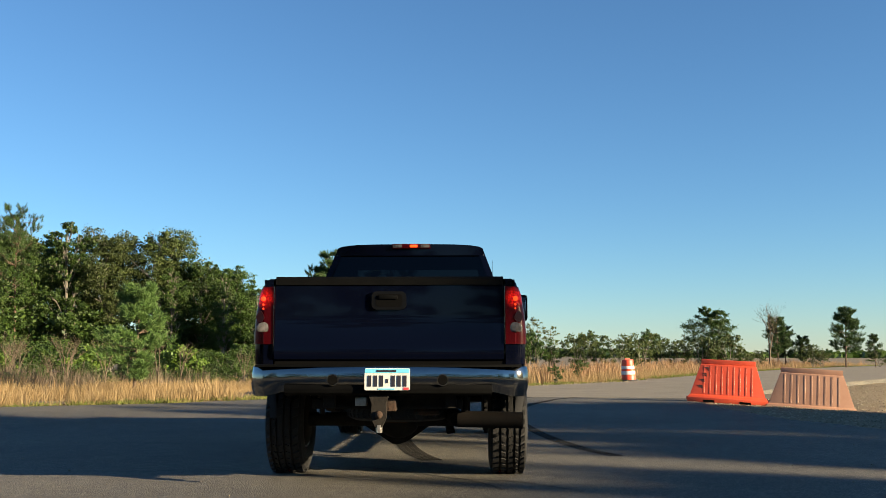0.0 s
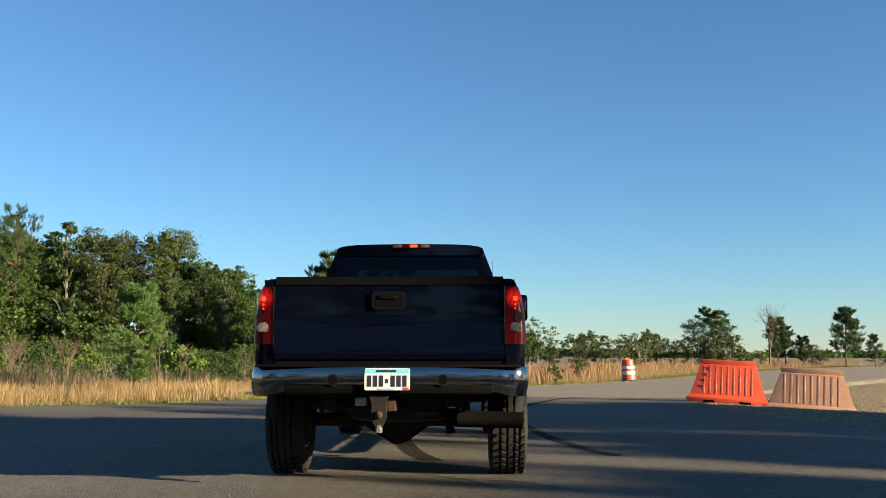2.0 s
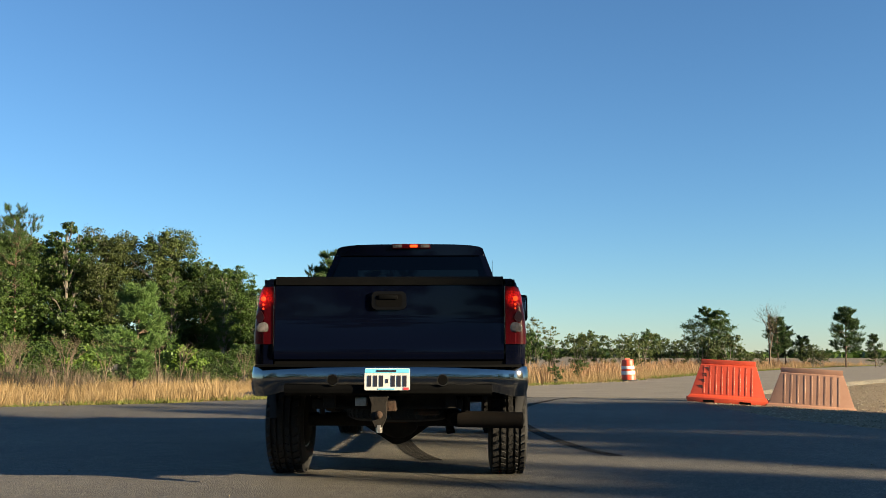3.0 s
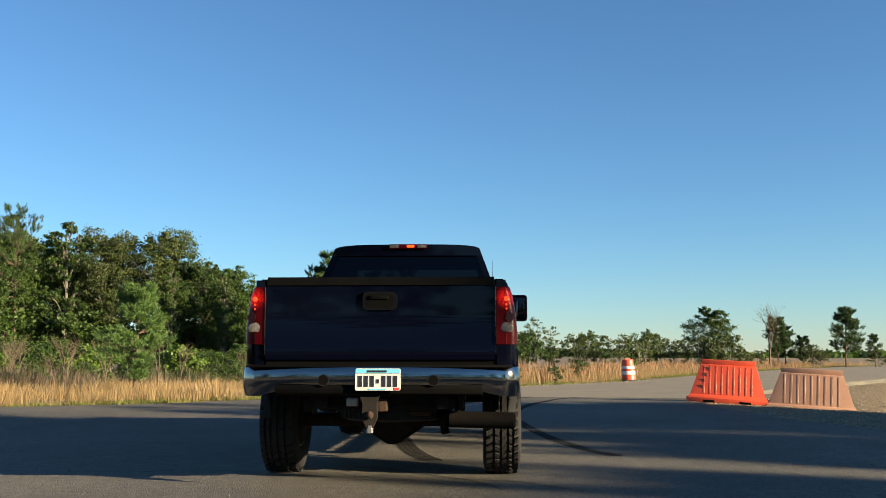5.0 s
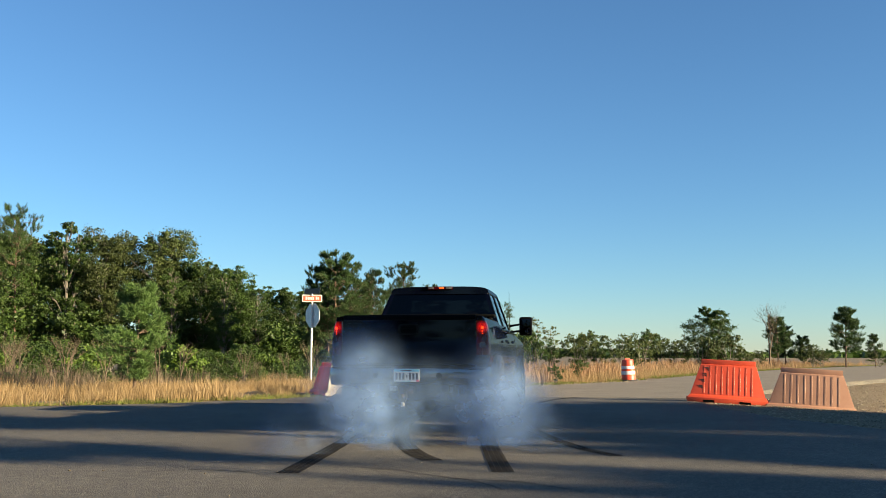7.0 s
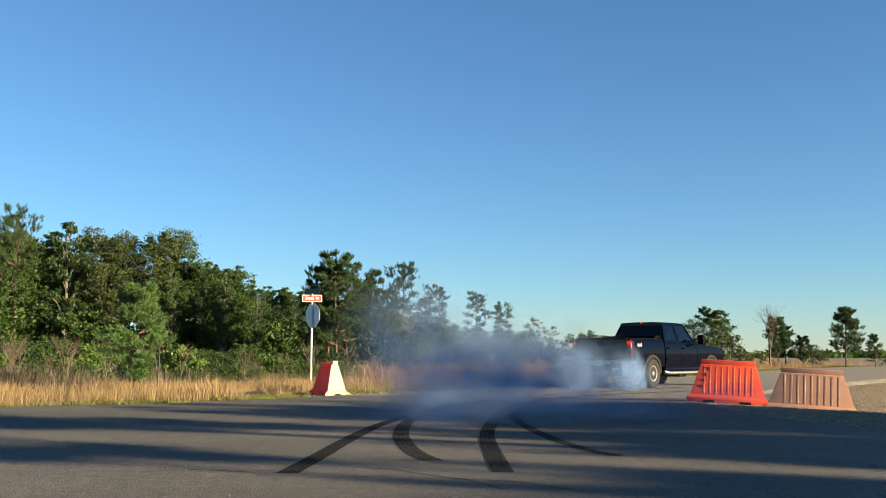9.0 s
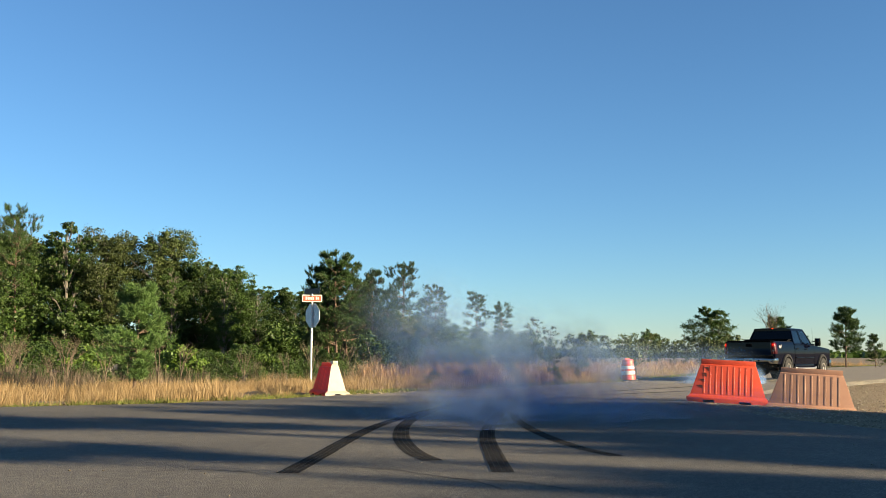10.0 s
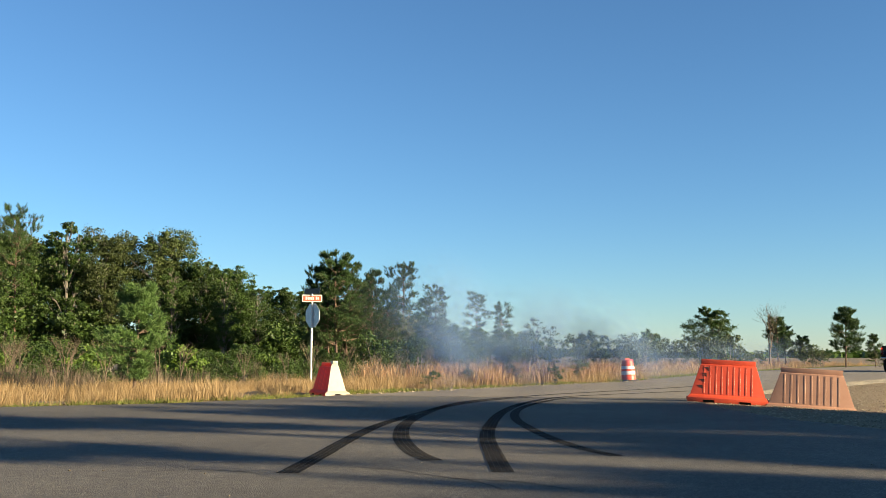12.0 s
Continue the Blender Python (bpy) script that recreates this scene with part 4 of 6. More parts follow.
def side_panel(name, side, y0, y1, zlow, ztop, arch=None, material=None, cols=36, rows=12, thick=0.035, shrink=0.0):
    """A pressed body side from y0 to y1, with a round wheel arch cut out of it."""
    bm = bmesh.new()
    ys = [y0 + (y1 - y0) * i / cols for i in range(cols + 1)]
    if arch:
        ac, az, ar = arch
        ys = sorted(set(ys) | {ac - ar * math.cos(math.pi * k / 18) for k in range(19)})
    outer, inner = [], []
    for y in ys:
        lo = zlow
        if arch and abs(y - ac) <= ar:
            lo = max(zlow, az + math.sqrt(max(0.0, ar * ar - (y - ac) ** 2)))
        hi = ztop(y)
        o, n = [], []
        for j in range(rows + 1):
            z = lo + (hi - lo) * j / rows
            x = half_width(z) - shrink
            o.append(bm.verts.new((side * x, y, z)))
            n.append(bm.verts.new((side * (x - thick), y, z)))
        outer.append(o)
        inner.append(n)
    c = len(ys)
    for i in range(c - 1):
        for j in range(rows):
            bm.faces.new((outer[i][j], outer[i + 1][j], outer[i + 1][j + 1], outer[i][j + 1]))
            bm.faces.new((inner[i][j + 1], inner[i + 1][j + 1], inner[i + 1][j], inner[i][j]))
        for j in (0, rows):
            bm.faces.new((outer[i][j], inner[i][j], inner[i + 1][j], outer[i + 1][j]))
    for i in (0, c - 1):
        for j in range(rows):
            bm.faces.new((outer[i][j], outer[i][j + 1], inner[i][j + 1], inner[i][j]))
    return part(name, bm, material or PAINT, truck, smooth=True)


def slab(name, x0, x1, y0, y1, z0, z1, material, parent, bevel=0.01, label=""):
    bm = bmesh.new()
    box(bm, x0, x1, y0, y1, z0, z1)
    if bevel:
        soften(bm, bevel)
    return part(name, bm, material, parent, label, True)


def extruded(name, section, x0, x1, material, parent, label="", bevel=0.0):
    """A section in y and z, drawn out along x."""
    bm = bmesh.new()
    fc = bm.faces.new([bm.verts.new((x0, y, z)) for y, z in section])
    ext = bmesh.ops.extrude_face_region(bm, geom=[fc])
    bmesh.ops.translate(bm, vec=(x1 - x0, 0, 0), verts=[e for e in ext["geom"] if isinstance(e, bmesh.types.BMVert)])
    if bevel:
        soften(bm, bevel)
    return part(name, bm, material, parent, label, True)


def rounded_plate(name, x0, x1, z0, z1, y0, y1, r, material, parent, label=""):
    """An upright plate with round corners."""
    bm = bmesh.new()
    ring = []
    for cx, cz, a0 in ((x1 - r, z1 - r, 0), (x0 + r, z1 - r, 90), (x0 + r, z0 + r, 180), (x1 - r, z0 + r, 270)):
        for k in range(6):
            a = radians(a0 + 18 * k)
            ring.append((cx + r * math.cos(a), cz + r * math.sin(a)))
    front = [bm.verts.new((x, y0, z)) for x, z in ring]
    back = [bm.verts.new((x, y1, z)) for x, z in ring]
    bm.faces.new(front)
    bm.faces.new(back[::-1])
    for i in range(len(ring)):
        j = (i + 1) % len(ring)
        bm.faces.new((front[i], back[i], back[j], front[j]))
    return part(name, bm, material, parent, label, True)


def rod(name, pts, r, material, parent, n=10, r1=None, label=""):
    bm = bmesh.new()
    limb(bm, [Vector(p) for p in pts], r, r if r1 is None else r1, n)
    return part(name, bm, material, parent, label, True)


def corner_column(name, side, levels, material, grow, parent, label=""):
    """The rounded rear corner of the box, lofted through heights."""
    bm = bmesh.new()
    rings = []
    for z in levels:
        xo = half_width(z) + grow
        pts = [(0.796, -1.205 - grow), (0.86, -1.2 - grow)]
        for k in range(5):
            a = math.pi / 2 * k / 4
            pts.append((xo - 0.07 + 0.07 * math.sin(a), -1.125 - grow - 0.06 * math.cos(a)))
        pts += [(xo, -1.0), (xo - 0.06, -1.0), (0.796, -1.12)]
        rings.append([bm.verts.new((side * x, y, z)) for x, y in pts])
    n = len(rings[0])
    for a, b in zip(rings, rings[1:]):
        for i in range(n):
            bm.faces.new((a[i], a[(i + 1) % n], b[(i + 1) % n], b[i]))
    bm.faces.new(rings[0][::-1])
    bm.faces.new(rings[-1])
    return part(name, bm, material, parent, label, True)


def arc_flare(name, side, cy, cz, r0, r1, bulge):
    bm = bmesh.new()
    rings = []
    for k in range(25):
        a = radians(4) + radians(172) * k / 24
        ring = []
        for r, out in ((r0, 0.0), (r0, bulge), (r1 - 0.015, bulge), (r1, 0.006), (r1, -0.01)):
            z = cz + r * math.sin(a)
            ring.append(bm.verts.new((side * (half_width(z) + out), cy + r * math.cos(a), z)))
        rings.append(ring)
    for a, b in zip(rings, rings[1:]):
        for i in range(4):
            bm.faces.new((a[i], a[i + 1], b[i + 1], b[i]))
    return part(name, bm, FLARE, truck, "grey plastic wheel-arch flare", True)


AXLE_Z, TYRE_R, WHEELBASE = 0.415, 0.415, 3.93


def build_box():
    for s in (-1, 1):
        side_panel("bed_side", s, -1.0, 0.8, 0.64, lambda y: 1.435, (0.0, 0.42, 0.5))
        corner_column("rear_corner", s, [0.86, 0.9, 0.98, 1.1, 1.2, 1.3, 1.38, 1.42, 1.438], PAINT, 0.0, truck)
        lamp = corner_column("tail_lamp", s, [0.998, 1.03, 1.07, 1.12, 1.17, 1.22, 1.28, 1.34, 1.375, 1.39], RED_LENS, 0.006, truck, "red tail lamp lens with a lit brake bulb")
        bm = bmesh.new()
        bmesh.ops.create_uvsphere(bm, u_segments=20, v_segments=10, radius=0.05)
        bmesh.ops.transform(bm, matrix=pose(s * 0.86, -1.206, 1.108, 0, s * 6, -s * 10) @ Matrix.Diagonal((1.05, 0.22, 0.8, 1)), verts=[v for v in bm.verts])
        for v in bm.verts:
            v.co.z = max(v.co.z, 1.082)
        part("reversing_lens", bm, CLEAR_LENS, lamp, "clear reversing lens", True)
        for z, r in ((1.308, 0.017), (1.268, 0.007), (1.24, 0.006)):
            bm = bmesh.new()
            bmesh.ops.create_uvsphere(bm, u_segments=14, v_segments=8, radius=r)
            bmesh.ops.transform(bm, matrix=pose(s * 0.864, -1.209, z) @ Matrix.Diagonal((1, 0.35, 1, 1)), verts=bm.verts)
            part("bulb", bm, BULB, lamp, "glowing red bulb", True)
        bm = bmesh.new()
        loft_box(bm, [(0.012, 0.004, 1.15), (0.03, 0.004, 1.175), (0.024, 0.004, 1.2), (0.006, 0.004, 1.222)])
        bmesh.ops.transform(bm, matrix=pose(s * 0.885, -1.207, 0, 0, 0, s * 8), verts=bm.verts)
        part("lamp_divider", bm, LENS_DARK, lamp, "dark red shaded divider")
        rod("trim_strip", [(s * 0.79, -1.214, 0.93), (s * 0.79, -1.214, 1.39)], 0.004, CHROME, truck, 6, label="thin bright strip")
        slab("rail_cap", s * 0.815 - 0.032, s * 0.815 + 0.032, -1.11, 0.8, 1.43, 1.452, TRIM, truck, 0.008, "black plastic bed rail cap")
        slab("bed_inner_wall", s * 0.79 - 0.012, s * 0.79 + 0.012, -1.12, 0.78, 0.84, 1.43, PAINT, truck, 0.0)
        arc_flare("rear_flare", s, 0.0, 0.42, 0.485, 0.575, 0.045)
    slab("bed_floor", -0.79, 0.79, -1.12, 0.78, 0.80, 0.84, TRIM, truck, 0.0)
    box_ob = slab("toolbox", -0.8, 0.8, 0.42, 0.74, 1.2, 1.5, TRIM, truck, 0.02, "black crossover toolbox in the bed")
    slab("toolbox_lid", -0.84, 0.84, 0.4, 0.76, 1.5, 1.535, TRIM, box_ob, 0.01)
    slab("bed_front_wall", -0.84, 0.84, 0.765, 0.8, 0.8, 1.39, PAINT, truck, 0.0)
    gate = extruded("tailgate", [(-1.19, 0.885), (-1.216, 0.895), (-1.224, 0.93), (-1.222, 0.985), (-1.207, 1.005), (-1.205, 1.2), (-1.2, 1.398), (-1.14, 1.4), (-1.14, 0.885)], -0.784, 0.784, PAINT, truck)
    extruded("gate_cap", [(-1.212, 1.402), (-1.21, 1.442), (-1.19, 1.46), (-1.12, 1.46), (-1.12, 1.402)], -0.781, 0.781, TRIM, gate, "black plastic tailgate cap")
    bezel = rounded_plate("handle_bezel", -0.118, 0.118, 1.232, 1.357, -1.224, -1.2, 0.035, BEZEL, gate, "black handle bezel")
    rounded_plate("handle_recess", -0.092, 0.092, 1.25, 1.338, -1.2265, -1.21, 0.025, OPENING_SHADE, bezel)
    slab("handle_paddle", -0.07, 0.062, -1.24, -1.215, 1.302, 1.332, TRIM, bezel, 0.012, "black handle paddle")
    # black strip painted in for the shade between tailgate and bumper
    slab("gate_gap_shade", -0.783, 0.783, -1.195, -1.15, 0.845, 0.884, OPENING_SHADE, truck, 0.0)


def build_bumper():
    path = [(-0.93, -0.93), (-0.948, -1.08), (-0.94, -1.16), (-0.91, -1.215), (-0.84, -1.245), (-0.7, -1.262), (-0.45, -1.28), (-0.2, -1.288)]
    path = path + [(0, -1.29)] + [(-x, y) for x, y in reversed(path)]
    bm = bmesh.new()
    rings = []
    for x, y in path:
        low = 0.648 if abs(x) > 0.74 else (0.68 if abs(x) > 0.69 else 0.722)
        n = Vector((x * 0.25, -1.0)).normalized() if abs(x) < 0.85 else Vector((math.copysign(1, x), -0.4)).normalized()
        ring = []
        for z, out in ((0.846, -0.05), (0.846, -0.006), (0.838, 0.0), (0.79, 0.007), (0.75, 0.009), (0.7 if low < 0.68 else 0.735, 0.003), (low, -0.012), (low, -0.06)):
            ring.append(bm.verts.new((x + n.x * out, y + n.y * out, z)))
        rings.append(ring)
    for a, b in zip(rings, rings[1:]):
        for i in range(7):
            bm.faces.new((a[i], b[i], b[i + 1], a[i + 1]))
    bumper = part("rear_bumper", bm, CHROME, truck, "chromed steel rear bumper", True)
    extruded("valance", [(-1.276, 0.726), (-1.284, 0.70), (-1.28, 0.668), (-1.24, 0.652), (-1.12, 0.656), (-1.1, 0.72)], -0.7, 0.7, TRIM, bumper, "black lower valance", 0.006)
    extruded("step_pad", [(-1.285, 0.843), (-1.28, 0.858), (-1.16, 0.862), (-1.14, 0.843)], -0.9, 0.9, TRIM, bumper, "black step pad", 0.004)
    for x in (-0.37, 0.37):
        bm = bmesh.new()
        tube(bm, (x, -1.30, 0.757), (x, -1.2, 0.757), 0.033, 0.03, 18)
        part("access_hole", bm, OPENING_SHADE, bumper, smooth=True)
        rod("hole_ring", [(x, -1.297, 0.757), (x, -1.285, 0.757)], 0.04, CHROME, bumper, 18)
    plate = rounded_plate("licence_plate", -0.152, 0.152, 0.69, 0.836, -1.318, -1.31, 0.012, PLATE_WHITE, bumper, "white licence plate with pale blue header")
    slab("plate_header", -0.149, 0.149, -1.3215, -1.316, 0.805, 0.832, PLATE_BLUE, plate, 0.0)
    slab("header_bar", -0.07, 0.06, -1.324, -1.316, 0.811, 0.824, PLATE_INK, plate, 0.0)
    for i, x in enumerate((-0.118, -0.078, -0.038, 0.04, 0.079, 0.118)):
        slab("character_bar", x - 0.012, x + 0.012, -1.3215, -1.316, 0.715, 0.788, PLATE_INK, plate, 0.0)
    slab("emblem", -0.008, 0.008, -1.3215, -1.316, 0.738, 0.765, PLATE_INK, plate, 0.0)
    slab("sticker", 0.11, 0.145, -1.3215, -1.316, 0.693, 0.709, PLATE_RED, plate, 0.0)
    slab("footer_bar", -0.06, 0.05, -1.3215, -1.316, 0.694, 0.702, PLATE_BLUE, plate, 0.0)


def frame_quad(name, c, inset, material, glass, label=""):
    """A window frame between four corners, with its pane set in."""
    c = [Vector(p) for p in c]
    mid = sum(c, Vector()) / 4
    nrm = (c[1] - c[0]).cross(c[3] - c[0]).normalized()
    if nrm.dot(mid - Vector((0, 2.0, 1.4))) < 0:
        nrm = -nrm
    inn = []
    for i, p in enumerate(c):
        a, b = (c[(i + 1) % 4] - p), (c[i - 1] - p)
        inn.append(p + a.normalized() * inset + b.normalized() * inset)
    bm = bmesh.new()
    rows = []
    for off in (0.0, -0.035):
        rows.append(([bm.verts.new(p + nrm * off) for p in c], [bm.verts.new(p + nrm * off) for p in inn]))
    (o0, i0), (o1, i1) = rows
    for i in range(4):
        j = (i + 1) % 4
        bm.faces.new((o0[i], o0[j], i0[j], i0[i]))
        bm.faces.new((o1[j], o1[i], i1[i], i1[j]))
        bm.faces.new((i0[i], i0[j], i1[j], i1[i]))
        bm.faces.new((o0[j], o0[i], o1[i], o1[j]))
    fr = part(name, bm, material, truck, label)
    order = inn if (inn[1] - inn[0]).cross(inn[3] - inn[0]).dot(nrm) > 0 else inn[::-1]
    pane = mesh_object("pane", [p - nrm * 0.012 + (p - mid) * 0.01 for p in order], [(0, 1, 2, 3)], glass, fr)
    tagged(pane, "dark tinted glass")
    pane.visible_shadow = False
    return fr


def build_cab():
    belt = 1.345
    for s in (-1, 1):
        rear = side_panel("rear_door", s, 0.87, 1.88, 0.6, lambda y: belt, None, PAINT, 10, 10, 0.04, 0.004)
        front = side_panel("front_door", s, 1.89, 2.98, 0.6, lambda y: belt - 0.01 * (y - 1.9), None, PAINT, 10, 10, 0.04, 0.004)
        side_panel("front_fender", s, 2.99, 4.88, 0.62, lambda y: 1.325 - 0.07 * (y - 2.99), (WHEELBASE, 0.42, 0.5))
        arc_flare("front_flare", s, WHEELBASE, 0.42, 0.485, 0.575, 0.045)
        for door, y in ((rear, 0.98), (front, 2.0)):
            slab("door_handle", s * 0.955 - 0.015, s * 0.955 + 0.015, y, y + 0.17, 1.165, 1.2, TRIM, door, 0.008, "black door handle")
            slab("side_moulding", s * 0.955 - 0.008, s * 0.955 + 0.008, y - 0.08, y + 0.85, 0.84, 0.875, PAINT, door, 0.004)
        slab("sill", s * 0.86 - 0.05, s * 0.86 + 0.05, 0.86, 3.2, 0.5, 0.61, PAINT, truck, 0.012)
        board = rod("running_board", [(s * 0.93, 0.75, 0.5), (s * 0.99, 0.95, 0.46), (s * 0.99, 2.85, 0.46), (s * 0.93, 3.1, 0.5)], 0.045, STEEL, truck, 10, label="tubular steel side step")
        for y in (1.2, 2.1, 2.9):
            rod("bracket", [(s * 0.99, y, 0.46), (s * 0.8, y, 0.56)], 0.018, UNDER, board, 6)
        A, B = (s * 0.876, 0.9, belt + 0.01), (s * 0.68, 1.16, 1.915)
        C, D = (s * 0.685, 1.83, 1.92), (s * 0.865, 1.88, belt)
        E, F = (s * 0.69, 2.5, 1.905), (s * 0.855, 3.05, belt - 0.015)
        frame_quad("rear_side_window", [A, D, C, B], 0.065, PAINT, TINT)
        frame_quad("front_side_window", [D, F, E, C], 0.055, PAINT, SIDE_GLASS)
        slab("belt_ledge", s * 0.865 - 0.045, s * 0.865 + 0.045, 0.87, 3.1, belt - 0.03, belt + 0.004, PAINT, truck, 0.01)
        mirror = slab("door_mirror", s * 1.1 - 0.1, s * 1.1 + 0.1, 2.84, 2.98, 1.3, 1.59, TRIM, truck, 0.035, "large black towing mirror")
        slab("mirror_glass", s * 1.1 - 0.08, s * 1.1 + 0.08, 2.834, 2.842, 1.33, 1.56, TINT, mirror, 0.003, "mirror glass")
        for z in (1.38, 1.48):
            rod("mirror_arm", [(s * 0.84, 2.95, z - 0.03), (s * 1.03, 2.92, z)], 0.016, TRIM, mirror, 8)
    frame_quad("rear_window", [(-0.876, 0.9, belt + 0.01), (0.876, 0.9, belt + 0.01), (0.68, 1.16, 1.915), (-0.68, 1.16, 1.915)], 0.058, PAINT, TINT)
    frame_quad("windscreen", [(-0.855, 3.05, 1.33), (0.855, 3.05, 1.33), (0.69, 2.5, 1.905), (-0.69, 2.5, 1.905)], 0.06, PAINT, SIDE_GLASS)
    for s in (-1, 1):
        rod("window_trim", [(s * 0.69, 1.13, 1.83), (s * 0.668, 1.15, 1.895)], 0.007, EDGE_STRIP, truck, 6, label="grey window edge strip")
    bm = bmesh.new()
    rings = []
    for k in range(9):
        y = 1.13 + (2.52 - 1.13) * k / 8
        up = math.sin(math.pi * (0.18 + 0.64 * k / 8)) * 0.02
        ring = []
        for i in range(13):
            a = math.pi * (1 - i / 12)
            c, d = math.cos(a), abs(math.sin(a))
            ring.append(bm.verts.new((0.69 * math.copysign(abs(c) ** 0.55, c), y, 1.868 + up + 0.078 * d ** 0.5)))
        ring += [bm.verts.new((0.68, y, 1.85)), bm.verts.new((-0.68, y, 1.85))]
        rings.append(ring)
    for a, b in zip(rings, rings[1:]):
        for i in range(15):
            bm.faces.new((a[i], a[(i + 1) % 15], b[(i + 1) % 15], b[i]))
    bm.faces.new(rings[0][::-1])
    bm.faces.new(rings[-1])
    part("roof", bm, PAINT, truck, smooth=True)
    lamp = slab("high_brake_lamp", -0.165, 0.19, 1.1, 1.14, 1.915, 1.956, RED_LENS, truck, 0.006, "high-mounted brake lamp")
    for x0, x1 in ((-0.158, -0.075), (0.1, 0.183)):
        slab("cargo_lens", x0, x1, 1.095, 1.105, 1.921, 1.95, CLEAR_LENS, lamp, 0.003, "clear cargo lamp lens")
    slab("brake_bulb", 0.0, 0.07, 1.095, 1.105, 1.923, 1.948, AMBER_BULB, lamp, 0.004, "glowing brake bulb")
    slab("cab_back_wall", -0.87, 0.87, 0.86, 0.9, 0.6, belt + 0.01, PAINT, truck, 0.01)
    slab("cab_floor", -0.84, 0.84, 0.9, 3.2, 0.58, 0.64, TRIM, truck, 0.0)
    slab("dashboard", -0.82, 0.82, 2.72, 3.0, 0.9, 1.3, TRIM, truck, 0.04)
    bm = bmesh.new()
    rings = []
    for k in range(9):
        y = 3.0 + 1.87 * k / 8
        rings.append([bm.verts.new((f * (0.87 - 0.03 * k / 8), y, 1.33 - 0.065 * (y - 3.0) - (0.1 if k == 8 else 0) + 0.04 * (1 - abs(f) ** 3))) for f in (-1, -0.7, -0.35, 0, 0.35, 0.7, 1)])
    for a, b in zip(rings, rings[1:]):
        for i in range(6):
            bm.faces.new((a[i], a[i + 1], b[i + 1], b[i]))
    part("hood", bm, PAINT, truck, smooth=True)
    slab("grille", -0.62, 0.62, 4.8, 4.9, 0.82, 1.13, TRIM, truck, 0.02)
    slab("grille_bar", -0.62, 0.62, 4.885, 4.92, 0.96, 1.02, PAINT, truck, 0.01)
    slab("front_bumper", -0.95, 0.95, 4.78, 5.0, 0.5, 0.78, CHROME, truck, 0.05, "chromed front bumper")
    for s in (-1, 1):
        slab("headlamp", s * 0.77 - 0.14, s * 0.77 + 0.14, 4.74, 4.9, 0.85, 1.12, CLEAR_LENS, truck, 0.03, "clear headlamp")
    rod("antenna", [(0.82, 3.2, 1.28), (0.82, 3.16, 2.0)], 0.005, UNDER, truck, 6, 0.002, "thin black whip aerial")
    for x in (-0.42, 0.42):
        seat = slab("seat", x - 0.26, x + 0.26, 1.98, 2.5, 0.72, 0.92, CLOTH, truck, 0.05, "grey cloth front seat")
        slab("seat_back", x - 0.26, x + 0.26, 1.86, 2.02, 0.85, 1.42, CLOTH, seat, 0.05)
        slab("headrest", x - 0.13, x + 0.13, 1.86, 1.96, 1.45, 1.64, CLOTH, seat, 0.04)
    bench = slab("rear_bench", -0.72, 0.72, 1.0, 1.5, 0.7, 0.9, CLOTH, truck, 0.05, "grey cloth rear bench")
    slab("bench_back", -0.72, 0.72, 0.95, 1.08, 0.85, 1.4, CLOTH, bench, 0.04)
    text = bpy.data.curves.new("decal_text", "FONT")
    text.body, text.size, text.extrude = "4x4", 0.17, 0.002
    holder = new("decal_holder", text)
    me = bpy.data.meshes.new_from_object(holder)
    bpy.data.objects.remove(holder)
    me.materials.append(DECAL_PALE)
    for s in (-1, 1):
        d = new("decal", me)
        d.parent = truck
        d.matrix_basis = pose(s * 0.948, -0.88 if s > 0 else -0.6, 1.2, 94 if s > 0 else 94, 0, 90 * s)
        tagged(d, "pale four-wheel-drive decal lettering")


